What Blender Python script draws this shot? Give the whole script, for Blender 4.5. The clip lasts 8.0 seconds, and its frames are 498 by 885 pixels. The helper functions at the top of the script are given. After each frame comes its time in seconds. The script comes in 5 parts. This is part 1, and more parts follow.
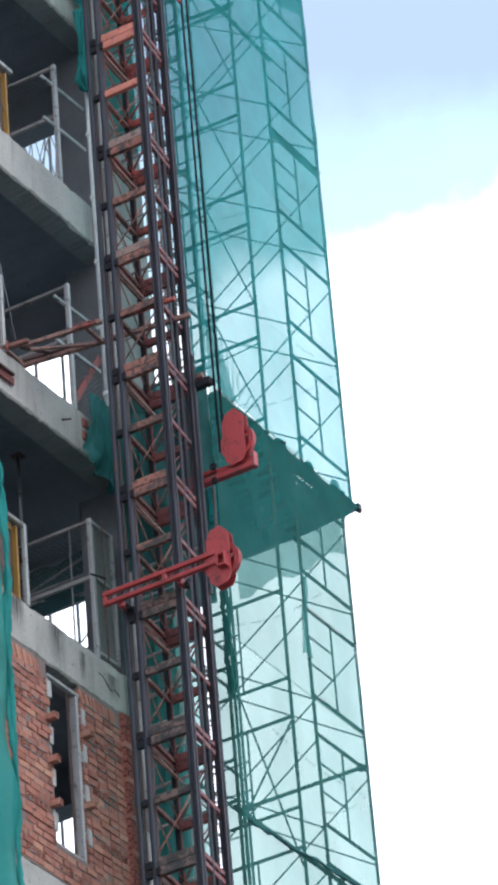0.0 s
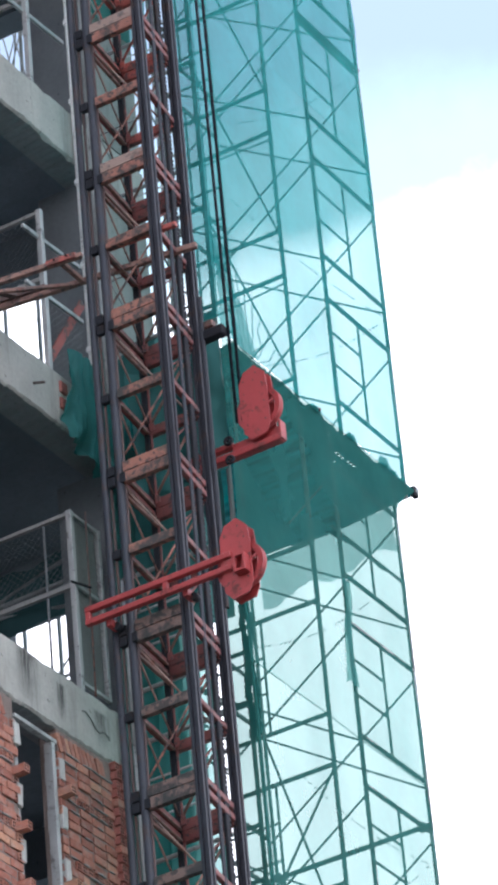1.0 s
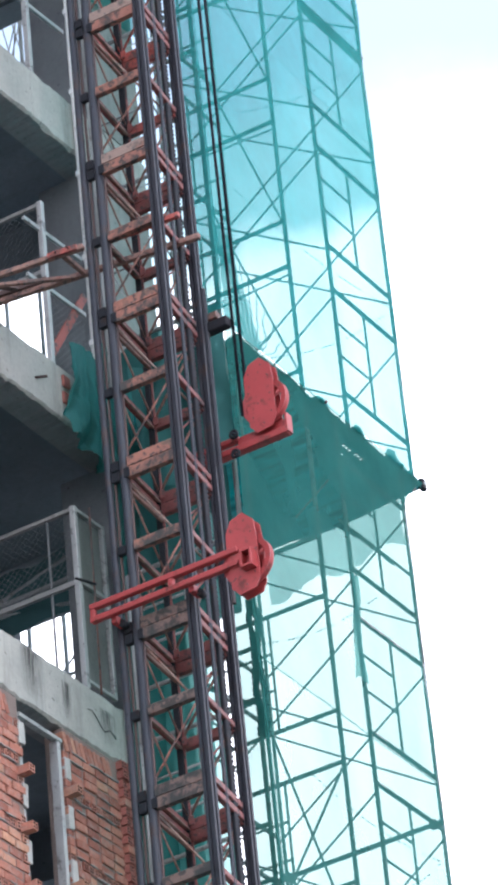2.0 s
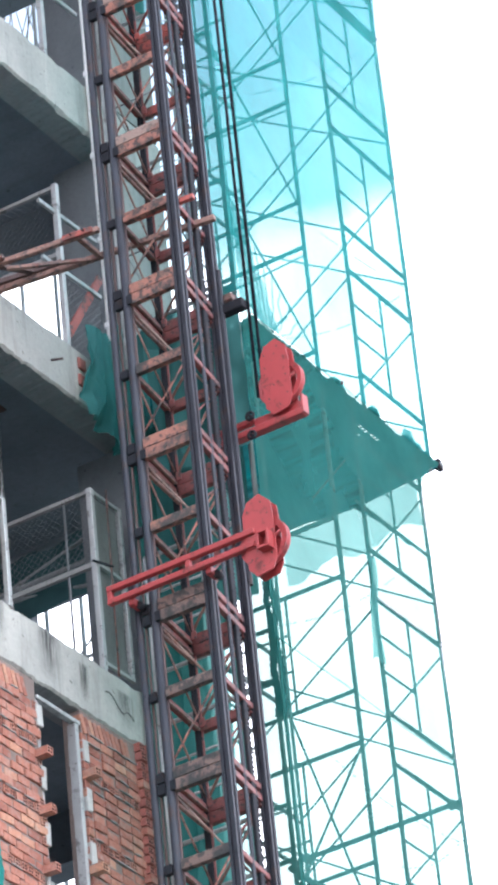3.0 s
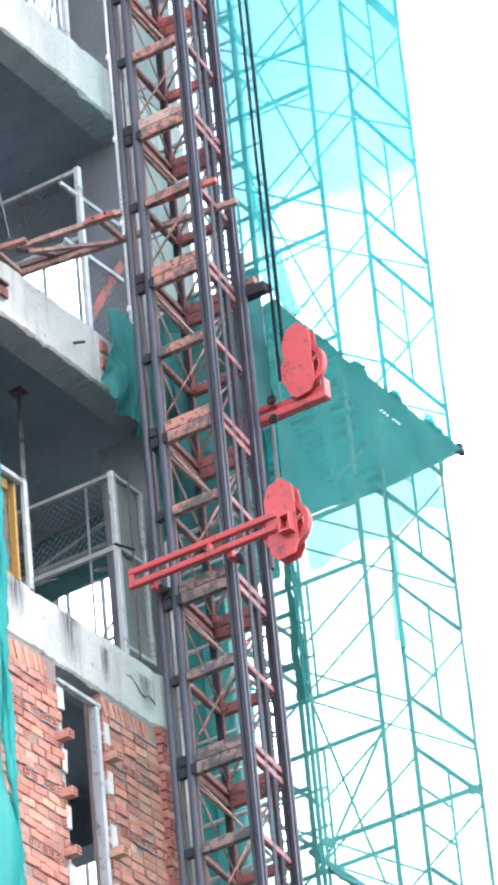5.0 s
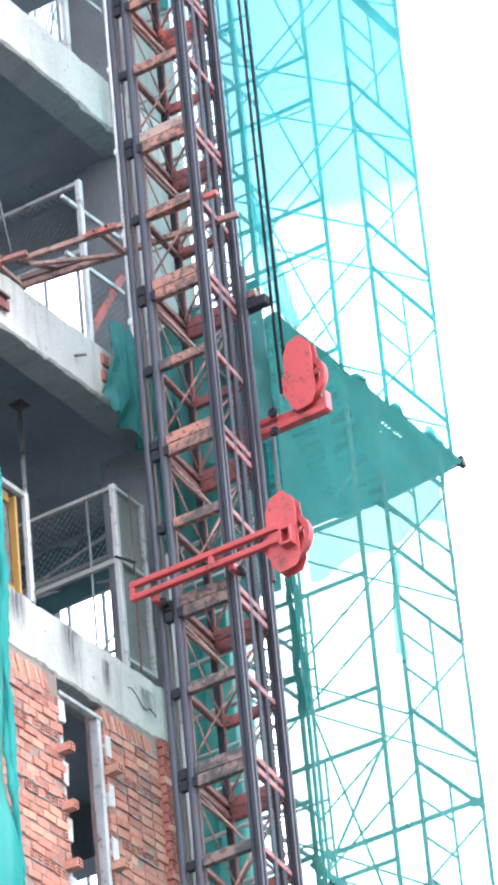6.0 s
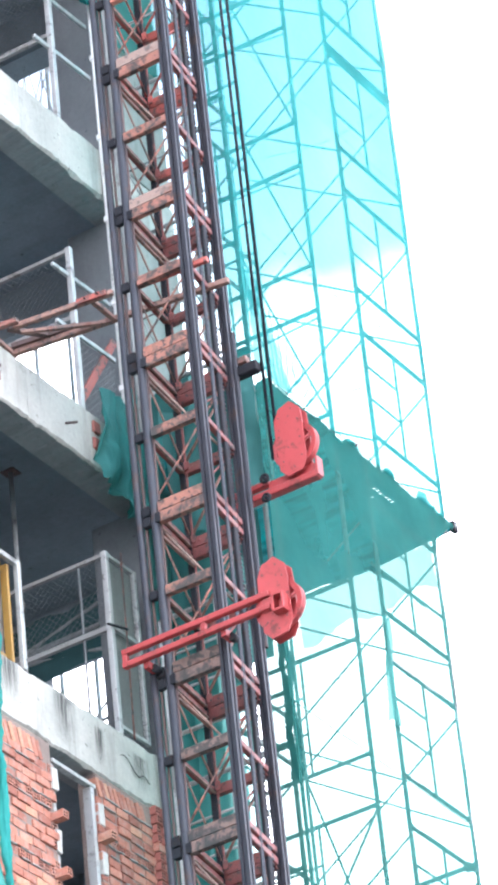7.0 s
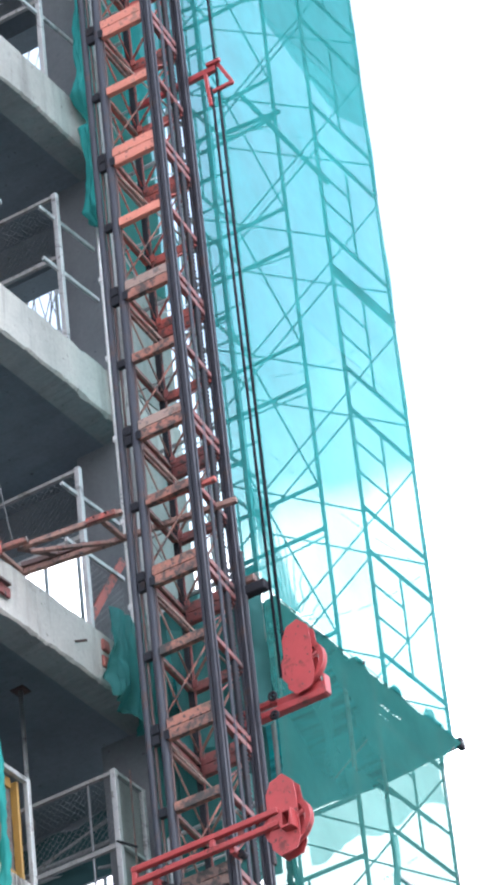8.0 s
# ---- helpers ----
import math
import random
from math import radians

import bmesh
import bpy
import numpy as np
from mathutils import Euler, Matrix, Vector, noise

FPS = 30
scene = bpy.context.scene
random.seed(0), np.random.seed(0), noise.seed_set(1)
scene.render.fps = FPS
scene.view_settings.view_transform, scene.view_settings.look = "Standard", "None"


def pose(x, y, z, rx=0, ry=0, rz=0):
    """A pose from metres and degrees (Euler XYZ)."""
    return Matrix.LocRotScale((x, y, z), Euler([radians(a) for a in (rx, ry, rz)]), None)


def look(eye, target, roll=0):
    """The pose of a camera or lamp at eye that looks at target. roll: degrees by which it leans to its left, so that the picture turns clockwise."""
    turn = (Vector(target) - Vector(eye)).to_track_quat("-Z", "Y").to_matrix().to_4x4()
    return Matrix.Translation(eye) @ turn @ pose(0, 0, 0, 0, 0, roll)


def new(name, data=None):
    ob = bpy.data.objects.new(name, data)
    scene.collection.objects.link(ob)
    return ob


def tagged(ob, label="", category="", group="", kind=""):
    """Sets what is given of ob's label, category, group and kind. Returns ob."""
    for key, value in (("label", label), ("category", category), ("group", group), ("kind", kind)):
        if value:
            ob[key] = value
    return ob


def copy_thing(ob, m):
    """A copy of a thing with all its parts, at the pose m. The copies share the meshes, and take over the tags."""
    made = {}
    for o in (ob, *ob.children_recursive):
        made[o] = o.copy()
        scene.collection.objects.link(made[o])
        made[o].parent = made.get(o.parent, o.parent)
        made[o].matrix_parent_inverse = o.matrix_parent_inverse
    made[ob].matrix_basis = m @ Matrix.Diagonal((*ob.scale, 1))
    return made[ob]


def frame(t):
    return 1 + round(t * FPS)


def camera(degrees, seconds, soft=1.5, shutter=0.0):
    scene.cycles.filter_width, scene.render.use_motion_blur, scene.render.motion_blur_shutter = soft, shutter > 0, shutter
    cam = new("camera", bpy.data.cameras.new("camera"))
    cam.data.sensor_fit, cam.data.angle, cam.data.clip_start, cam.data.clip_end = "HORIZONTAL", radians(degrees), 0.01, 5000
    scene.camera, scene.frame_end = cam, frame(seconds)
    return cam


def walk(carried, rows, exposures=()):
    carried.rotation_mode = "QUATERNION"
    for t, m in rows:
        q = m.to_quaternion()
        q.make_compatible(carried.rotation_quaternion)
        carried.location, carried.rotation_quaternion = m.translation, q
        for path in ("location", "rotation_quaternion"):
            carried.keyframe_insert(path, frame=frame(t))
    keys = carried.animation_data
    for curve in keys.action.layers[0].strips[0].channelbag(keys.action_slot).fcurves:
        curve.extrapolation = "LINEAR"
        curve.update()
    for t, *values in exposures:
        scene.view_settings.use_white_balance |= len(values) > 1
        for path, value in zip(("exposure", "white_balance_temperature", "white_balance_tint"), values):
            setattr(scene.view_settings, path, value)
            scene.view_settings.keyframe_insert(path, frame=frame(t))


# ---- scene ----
# The site's own coordinates: x away from the facade, y along it, z up from the
# underside of the edge beam over the brick wall; GROUND lies far below.
GROUND = 26.6

cam = camera(6.364, 8.0, soft=3.9)
EYE = Vector((17.596, -28.825, -18.277 + GROUND))
AXIS = Vector((-0.4134, 0.7372, 0.5345))


def shot(yaw, pitch, roll, back):
    """The camera, turned on its stand point, and a way back along the axis."""
    e = EYE - back * AXIS
    y, p = radians(yaw), radians(pitch)
    d = Vector((-math.sin(y) * math.cos(p), math.cos(y) * math.cos(p), math.sin(p)))
    return look(e, e + d * 30, -roll)


PATH = [
    (0.0, 28.789, 32.708, 4.960, 12.004),
    (0.2, 28.824, 32.525, 5.036, 9.163),
    (0.5, 28.927, 32.473, 5.151, 4.906),
    (0.8, 29.018, 32.449, 5.306, 1.724),
    (1.0, 29.072, 32.438, 5.409, 0.546),
    (1.2, 29.144, 32.399, 5.494, 0.000),
    (2.3, 29.211, 32.345, 5.965, 0.000),
    (2.5, 29.280, 32.310, 6.050, 0.000),
    (3.0, 29.438, 32.146, 6.024, 0.000),
    (3.5, 29.625, 32.083, 5.781, 0.000),
    (4.0, 29.826, 32.052, 5.582, 0.000),
    (4.5, 29.800, 31.971, 5.645, 0.000),
    (4.7, 29.790, 31.959, 5.650, 0.000),
    (5.8, 29.799, 32.083, 5.678, 0.000),
    (6.0, 29.789, 32.130, 5.683, 0.000),
    (6.5, 29.720, 32.238, 5.896, 0.000),
    (7.0, 29.557, 32.962, 6.164, 0.000),
    (7.3, 29.474, 34.021, 6.288, 0.000),
    (7.5, 29.409, 34.787, 6.371, 0.000),
    (7.8, 29.308, 35.590, 6.409, 0.120),
    (8.0, 29.307, 35.735, 6.434, 0.334),
]
walk(cam, [(t, shot(a, b, c, d)) for t, a, b, c, d in PATH],
     exposures=[(t, e, 6050, 18) for t, e in ((0.0, 0.05), (0.5, 0.08), (1.0, 0.23), (1.2, 0.31), (2.3, 0.72), (2.5, 0.79), (3.0, 1.02), (3.5, 1.22), (4.0, 1.50),
                (4.5, 1.63), (6.0, 1.65), (7.0, 1.65), (7.5, 1.58), (8.0, 1.03))])

# ---- sky and sun ----
SUN_EL, SUN_AZ = radians(55), radians(105)
world = bpy.data.worlds.new("sky")
scene.world = world
world.use_nodes = True
wn, wl = world.node_tree.nodes, world.node_tree.links
wn.clear()
sky = wn.new("ShaderNodeTexSky")
sky.sky_type, sky.sun_disc = "NISHITA", False
sky.sun_elevation, sky.sun_rotation = SUN_EL, SUN_AZ
sky.air_density, sky.dust_density, sky.ozone_density = 1.0, 1.2, 1.0
tc = wn.new("ShaderNodeTexCoord")
sep = wn.new("ShaderNodeSeparateXYZ")
wl.new(tc.outputs["Generated"], sep.inputs[0])
nz = wn.new("ShaderNodeTexNoise")
nz.inputs["Scale"].default_value, nz.inputs["Detail"].default_value, nz.inputs["Roughness"].default_value = 16.0, 6.0, 0.55
wl.new(tc.outputs["Generated"], nz.inputs["Vector"])
ma = wn.new("ShaderNodeMath")
ma.operation, ma.inputs[1].default_value = "MULTIPLY_ADD", 0.06
wl.new(nz.outputs["Fac"], ma.inputs[0])
wl.new(sep.outputs["Z"], ma.inputs[2])
edge = wn.new("ShaderNodeMapRange")
edge.interpolation_type = "SMOOTHSTEP"
edge.inputs["From Min"].default_value, edge.inputs["From Max"].default_value = 0.595, 0.609
edge.inputs["To Min"].default_value, edge.inputs["To Max"].default_value = 1.0, 0.22
wl.new(ma.outputs[0], edge.inputs["Value"])
clear = wn.new("ShaderNodeMapRange")
clear.interpolation_type = "SMOOTHSTEP"
clear.inputs["From Min"].default_value, clear.inputs["From Max"].default_value = 0.609, 0.636
wl.new(ma.outputs[0], clear.inputs["Value"])
blue = wn.new("ShaderNodeMixRGB")
blue.blend_type, blue.inputs["Fac"].default_value = "MULTIPLY", 1.0
blue.inputs["Color2"].default_value = (0.050, 0.170, 0.188, 1)
wl.new(sky.outputs[0], blue.inputs["Color1"])
mix = wn.new("ShaderNodeMixRGB")
mix.inputs["Color2"].default_value = (2.42, 2.45, 2.49, 1)
wl.new(edge.outputs[0], mix.inputs["Fac"])
haze = wn.new("ShaderNodeMixRGB")
haze.inputs["Color1"].default_value = (0.30, 0.72, 0.82, 1)
wl.new(clear.outputs[0], haze.inputs["Fac"])
wl.new(blue.outputs[0], haze.inputs["Color2"])
wl.new(haze.outputs[0], mix.inputs["Color1"])
bg = wn.new("ShaderNodeBackground")
wl.new(mix.outputs[0], bg.inputs["Color"])
wo = wn.new("ShaderNodeOutputWorld")
wl.new(bg.outputs[0], wo.inputs["Surface"])

sd = bpy.data.lights.new("sun", "SUN")
sd.energy, sd.angle, sd.color = 1.05, radians(12), (1.0, 0.94, 0.84)
sun = new("sun", sd)
sun.matrix_world = look(Vector((0, 0, 60)), Vector((0, 0, 60)) - Vector((math.sin(SUN_AZ) * math.cos(SUN_EL), math.cos(SUN_AZ) * math.cos(SUN_EL), math.sin(SUN_EL))))


# ---- materials ----
def ramp(nt, src, stops):
    r = nt.nodes.new("ShaderNodeValToRGB")
    while len(r.color_ramp.elements) < len(stops):
        r.color_ramp.elements.new(0.5)
    for e, (p, c) in zip(r.color_ramp.elements, stops):
        e.position, e.color = p, (*c, 1) if len(c) == 3 else c
    nt.links.new(src, r.inputs[0])
    return r.outputs[0]


def noise_node(nt, scale, detail=5, rough=0.6, stretch=None):
    """Noise in the object's own space, shifted from object to object so that equal pieces differ."""
    co = nt.nodes.new("ShaderNodeTexCoord")
    oi = nt.nodes.new("ShaderNodeObjectInfo")
    sh = nt.nodes.new("ShaderNodeVectorMath")
    sh.operation, sh.inputs[1].default_value = "SCALE", (0, 0, 0)
    sh.inputs[0].default_value = (37.0, 23.0, 31.0)
    nt.links.new(oi.outputs["Random"], sh.inputs["Scale"])
    ad = nt.nodes.new("ShaderNodeVectorMath")
    ad.operation = "ADD"
    nt.links.new(co.outputs["Object"], ad.inputs[0])
    nt.links.new(sh.outputs[0], ad.inputs[1])
    n = nt.nodes.new("ShaderNodeTexNoise")
    n.inputs["Scale"].default_value, n.inputs["Detail"].default_value, n.inputs["Roughness"].default_value = scale, detail, rough
    if stretch:
        mp = nt.nodes.new("ShaderNodeMapping")
        mp.inputs["Scale"].default_value = stretch
        nt.links.new(ad.outputs[0], mp.inputs[0])
        nt.links.new(mp.outputs[0], n.inputs["Vector"])
    else:
        nt.links.new(ad.outputs[0], n.inputs["Vector"])
    return n.outputs["Fac"]


def blend(nt, fac, a, b, mode="MIX"):
    m = nt.nodes.new("ShaderNodeMixRGB")
    m.blend_type = mode
    for sock, v in ((m.inputs["Fac"], fac), (m.inputs["Color1"], a), (m.inputs["Color2"], b)):
        if hasattr(v, "is_linked"):
            nt.links.new(v, sock)
        elif isinstance(v, (int, float)):
            sock.default_value = v
        else:
            sock.default_value = (*v, 1)
    return m.outputs[0]


def material(name, build, rough=0.7, metal=0.0, bump=0.0, bump_scale=60.0, spec=0.5):
    m = bpy.data.materials.new(name)
    m.use_nodes = True
    nt = m.node_tree
    p = nt.nodes["Principled BSDF"]
    p.inputs["Roughness"].default_value, p.inputs["Metallic"].default_value = rough, metal
    p.inputs["Specular IOR Level"].default_value = spec
    c = build(nt)
    if hasattr(c, "is_linked"):
        nt.links.new(c, p.inputs["Base Color"])
    else:
        p.inputs["Base Color"].default_value = (*c, 1)
    if bump:
        b = nt.nodes.new("ShaderNodeBump")
        b.inputs["Strength"].default_value, b.inputs["Distance"].default_value = bump, 0.01
        nt.links.new(noise_node(nt, bump_scale, 6), b.inputs["Height"])
        nt.links.new(b.outputs[0], p.inputs["Normal"])
    return m


def concrete(lo, hi, stain, streak=0.6):
    def build(nt):
        base = ramp(nt, noise_node(nt, 1.6, 8, 0.6), ((0.3, lo), (0.7, hi)))
        grain = ramp(nt, noise_node(nt, 22, 5), ((0.3, (0.90, 0.90, 0.90)), (0.7, (1.04, 1.04, 1.04))))
        base = blend(nt, 1.0, base, grain, "MULTIPLY")
        run = ramp(nt, noise_node(nt, 1.0, 5, 0.65, (1.5, 5.5, 0.45)), ((0.51, (0, 0, 0)), (0.64, (streak, streak, streak))))
        base = blend(nt, run, base, stain)
        blot = ramp(nt, noise_node(nt, 3.2, 8, 0.75), ((0.57, (0, 0, 0)), (0.68, (0.5, 0.5, 0.5))))
        base = blend(nt, blot, base, stain)
        pits = ramp(nt, noise_node(nt, 14.0, 3, 0.6), ((0.67, (0, 0, 0)), (0.72, (0.8, 0.8, 0.8))))
        return blend(nt, pits, base, tuple(0.6 * c for c in stain))
    return build


M_CONC = material("weathered_concrete", concrete((0.385, 0.37, 0.335), (0.51, 0.49, 0.445), (0.19, 0.18, 0.165), 0.42), 0.9, 0, 0.35, 30)
# concrete of floors and inner walls, darkened to paint in the interior's shade
M_CONC_SHADED = material("shaded_concrete", concrete((0.148, 0.173, 0.193), (0.20, 0.23, 0.25), (0.12, 0.137, 0.15), 0.3), 0.9, 0, 0.15, 20)
# same beam concrete, with the underside's shade put into a darker grey
M_BEAM_SOFFIT = material("shaded_beam_soffit", concrete((0.225, 0.23, 0.228), (0.30, 0.30, 0.295), (0.15, 0.15, 0.15), 0.3), 0.9, 0, 0.2, 25)
# column concrete, darkened to carry the shade between the floors
M_COLUMN = material("shaded_column_concrete", concrete((0.127, 0.134, 0.143), (0.175, 0.183, 0.19), (0.10, 0.104, 0.11), 0.35), 0.9, 0, 0.2, 25)
M_BOARD = material("grey_fibre_board", concrete((0.18, 0.185, 0.175), (0.24, 0.24, 0.225), (0.14, 0.14, 0.135), 0.4), 0.9, 0, 0.2, 25)
# stained column concrete in a lighter tone for the side facing the light
M_COLUMN_LIT = material("stained_lit_concrete", concrete((0.235, 0.24, 0.22), (0.325, 0.325, 0.30), (0.16, 0.16, 0.15), 0.4), 0.9, 0, 0.25, 30)
M_GROUND = material("dusty_ground", concrete((0.11, 0.108, 0.103), (0.165, 0.16, 0.15), (0.085, 0.083, 0.08)), 0.95, 0, 0.3, 8)
M_MORTAR = material("grey_mortar", concrete((0.215, 0.16, 0.14), (0.285, 0.22, 0.19), (0.14, 0.12, 0.11)), 0.95, 0, 0.8, 70)
M_SMEAR = material("rough_grey_mortar", concrete((0.26, 0.245, 0.23), (0.37, 0.35, 0.33), (0.18, 0.17, 0.165)), 0.95, 0, 0.8, 90)
M_RENDER = material("pale_mortar_patch", concrete((0.44, 0.43, 0.40), (0.58, 0.56, 0.52), (0.34, 0.32, 0.30)), 0.9, 0, 0.6, 50)


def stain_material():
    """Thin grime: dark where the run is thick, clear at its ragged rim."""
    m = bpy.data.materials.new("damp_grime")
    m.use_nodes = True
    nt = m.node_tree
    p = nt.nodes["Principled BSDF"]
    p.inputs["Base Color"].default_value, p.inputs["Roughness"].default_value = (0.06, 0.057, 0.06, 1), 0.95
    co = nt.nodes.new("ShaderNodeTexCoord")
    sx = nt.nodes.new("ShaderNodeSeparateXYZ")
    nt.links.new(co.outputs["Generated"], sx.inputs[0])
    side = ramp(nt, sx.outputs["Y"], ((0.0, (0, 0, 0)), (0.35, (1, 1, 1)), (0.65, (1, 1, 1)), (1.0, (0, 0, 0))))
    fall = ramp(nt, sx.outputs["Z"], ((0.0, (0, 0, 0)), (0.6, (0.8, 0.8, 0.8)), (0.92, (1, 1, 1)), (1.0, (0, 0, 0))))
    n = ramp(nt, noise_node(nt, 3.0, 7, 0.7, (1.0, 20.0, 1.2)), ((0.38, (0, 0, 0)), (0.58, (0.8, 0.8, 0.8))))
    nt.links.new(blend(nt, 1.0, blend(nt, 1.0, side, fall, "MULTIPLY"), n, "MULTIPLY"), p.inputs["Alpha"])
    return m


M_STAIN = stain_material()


def brick_colour(nt):
    oi = nt.nodes.new("ShaderNodeObjectInfo")
    base = ramp(nt, oi.outputs["Random"], ((0.0, (0.30, 0.105, 0.075)), (0.4, (0.43, 0.165, 0.115)), (0.85, (0.48, 0.20, 0.14)), (1.0, (0.56, 0.28, 0.18))))
    n = ramp(nt, noise_node(nt, 30, 5), ((0.3, (0.75, 0.74, 0.73)), (0.7, (1.1, 1.1, 1.1))))
    base = blend(nt, 1.0, base, n, "MULTIPLY")
    dust = ramp(nt, noise_node(nt, 9, 6, 0.7), ((0.48, (0, 0, 0)), (0.72, (0.55, 0.55, 0.55))))
    return blend(nt, dust, base, (0.40, 0.33, 0.29))


M_BRICK = material("fired_clay_brick", brick_colour, 0.9, 0, 0.5, 60)
# clay inside the hollows, near black to paint in their shade
M_HOLE = material("shaded_brick_hollow", lambda nt: (0.07, 0.028, 0.023), 1.0)
M_BRICK_DEEP = material("deep_red_brick", lambda nt: ramp(nt, noise_node(nt, 25, 6, 0.7), ((0.3, (0.25, 0.080, 0.064)), (0.7, (0.40, 0.14, 0.11)))), 0.9, 0, 0.5, 60)


def painted(paint, rust, dark, amount, grime=0.62):
    def build(nt):
        p = ramp(nt, noise_node(nt, 3.5, 5), ((0.3, paint), (0.7, tuple(min(1, 1.25 * c) for c in paint))))
        r = ramp(nt, noise_node(nt, 12, 8, 0.75), ((0.3, rust), (0.75, tuple(0.55 * c for c in rust))))
        f = ramp(nt, noise_node(nt, 6, 8, 0.72), ((amount, (0, 0, 0)), (amount + 0.08, (1, 1, 1))))
        c = blend(nt, f, p, r)
        g = ramp(nt, noise_node(nt, 4.5, 8, 0.72), ((grime - 0.02, (0, 0, 0)), (grime + 0.11, (1, 1, 1))))
        c = blend(nt, g, c, dark)
        spot = ramp(nt, noise_node(nt, 19, 3, 0.5), ((grime + 0.03, (0, 0, 0)), (grime + 0.07, (0.85, 0.85, 0.85))))
        return blend(nt, spot, c, dark)
    return build


M_RED_OXIDE = material("worn_red_oxide_steel", painted((0.20, 0.080, 0.063), (0.14, 0.088, 0.070), (0.045, 0.037, 0.036), 0.46, 0.56), 0.65, 0, 0.3, 60)
M_ORANGE = material("faded_salmon_steel", painted((0.265, 0.106, 0.075), (0.215, 0.122, 0.092), (0.045, 0.038, 0.036), 0.52, 0.51), 0.65, 0, 0.3, 60)
M_FADED = material("faded_grey_red_steel", painted((0.25, 0.17, 0.14), (0.31, 0.13, 0.09), (0.10, 0.085, 0.078), 0.52, 0.56), 0.7, 0, 0.3, 60)
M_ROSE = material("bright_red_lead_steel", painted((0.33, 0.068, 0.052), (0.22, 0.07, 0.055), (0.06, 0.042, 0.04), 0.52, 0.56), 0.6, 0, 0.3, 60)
# deeper red lead; shade on the side and rear beams is partly painted in
M_SIDE = material("shaded_red_lead_steel", painted((0.17, 0.047, 0.042), (0.20, 0.075, 0.06), (0.045, 0.035, 0.034), 0.54, 0.55), 0.65, 0, 0.3, 60)
M_BRIGHT = material("bright_salmon_steel", painted((0.47, 0.165, 0.115), (0.42, 0.20, 0.145), (0.10, 0.06, 0.055), 0.56, 0.62), 0.65, 0, 0.3, 60)
M_STAINED = material("grease_stained_steel", painted((0.15, 0.092, 0.076), (0.20, 0.09, 0.068), (0.034, 0.03, 0.03), 0.52, 0.48), 0.65, 0, 0.3, 60)
M_TIE = material("weathered_brown_red_steel", painted((0.22, 0.12, 0.095), (0.27, 0.105, 0.078), (0.07, 0.058, 0.055), 0.55, 0.55), 0.7, 0, 0.3, 60)
M_DARK_RUST = material("dark_rusted_steel", painted((0.075, 0.045, 0.042), (0.11, 0.06, 0.05), (0.035, 0.03, 0.03), 0.5), 0.6, 0.2, 0.3, 60)
M_RAIL = material("greasy_dark_rail", painted((0.030, 0.030, 0.037), (0.068, 0.047, 0.045), (0.019, 0.019, 0.023), 0.56), 0.52, 0, 0.15, 40, 0.18)
M_RED = material("fresh_red_paint", painted((0.30, 0.036, 0.036), (0.22, 0.036, 0.033), (0.14, 0.036, 0.033), 0.56), 0.5, 0, 0.12, 40)
M_GALV = material("galvanised_steel", painted((0.37, 0.365, 0.355), (0.28, 0.27, 0.26), (0.17, 0.155, 0.145), 0.55), 0.5, 0.35, 0.15, 50)
M_PALE = material("pale_tube_steel", painted((0.66, 0.65, 0.63), (0.50, 0.49, 0.47), (0.24, 0.23, 0.22), 0.58), 0.55, 0.1, 0.15, 50)
M_WIRE = material("dull_wire", painted((0.15, 0.155, 0.16), (0.12, 0.12, 0.12), (0.10, 0.10, 0.10), 0.6), 0.5, 0.3)
M_DULL = material("dull_gate_steel", painted((0.25, 0.24, 0.23), (0.20, 0.17, 0.15), (0.12, 0.11, 0.10), 0.55), 0.6, 0.2, 0.15, 50)
M_POLE = material("scaffold_tube_steel", painted((0.26, 0.27, 0.265), (0.24, 0.23, 0.22), (0.13, 0.13, 0.13), 0.58), 0.6, 0.2, 0.15, 50)
M_YELLOW = material("yellow_painted_steel", painted((0.30, 0.16, 0.035), (0.29, 0.16, 0.04), (0.2, 0.14, 0.06), 0.60), 0.5, 0, 0.15, 50)
M_PLY = material("stained_plywood", painted((0.11, 0.082, 0.07), (0.09, 0.068, 0.06), (0.06, 0.05, 0.045), 0.5), 0.8, 0, 0.2, 30)
M_ROPE = material("wire_rope", painted((0.014, 0.017, 0.022), (0.017, 0.019, 0.023), (0.010, 0.011, 0.014), 0.55), 0.7, 0, 0, 60, 0.05)
M_DARK = material("black_greasy_steel", painted((0.020, 0.020, 0.024), (0.036, 0.026, 0.025), (0.012, 0.012, 0.014), 0.55), 0.65, 0, 0, 60, 0.1)


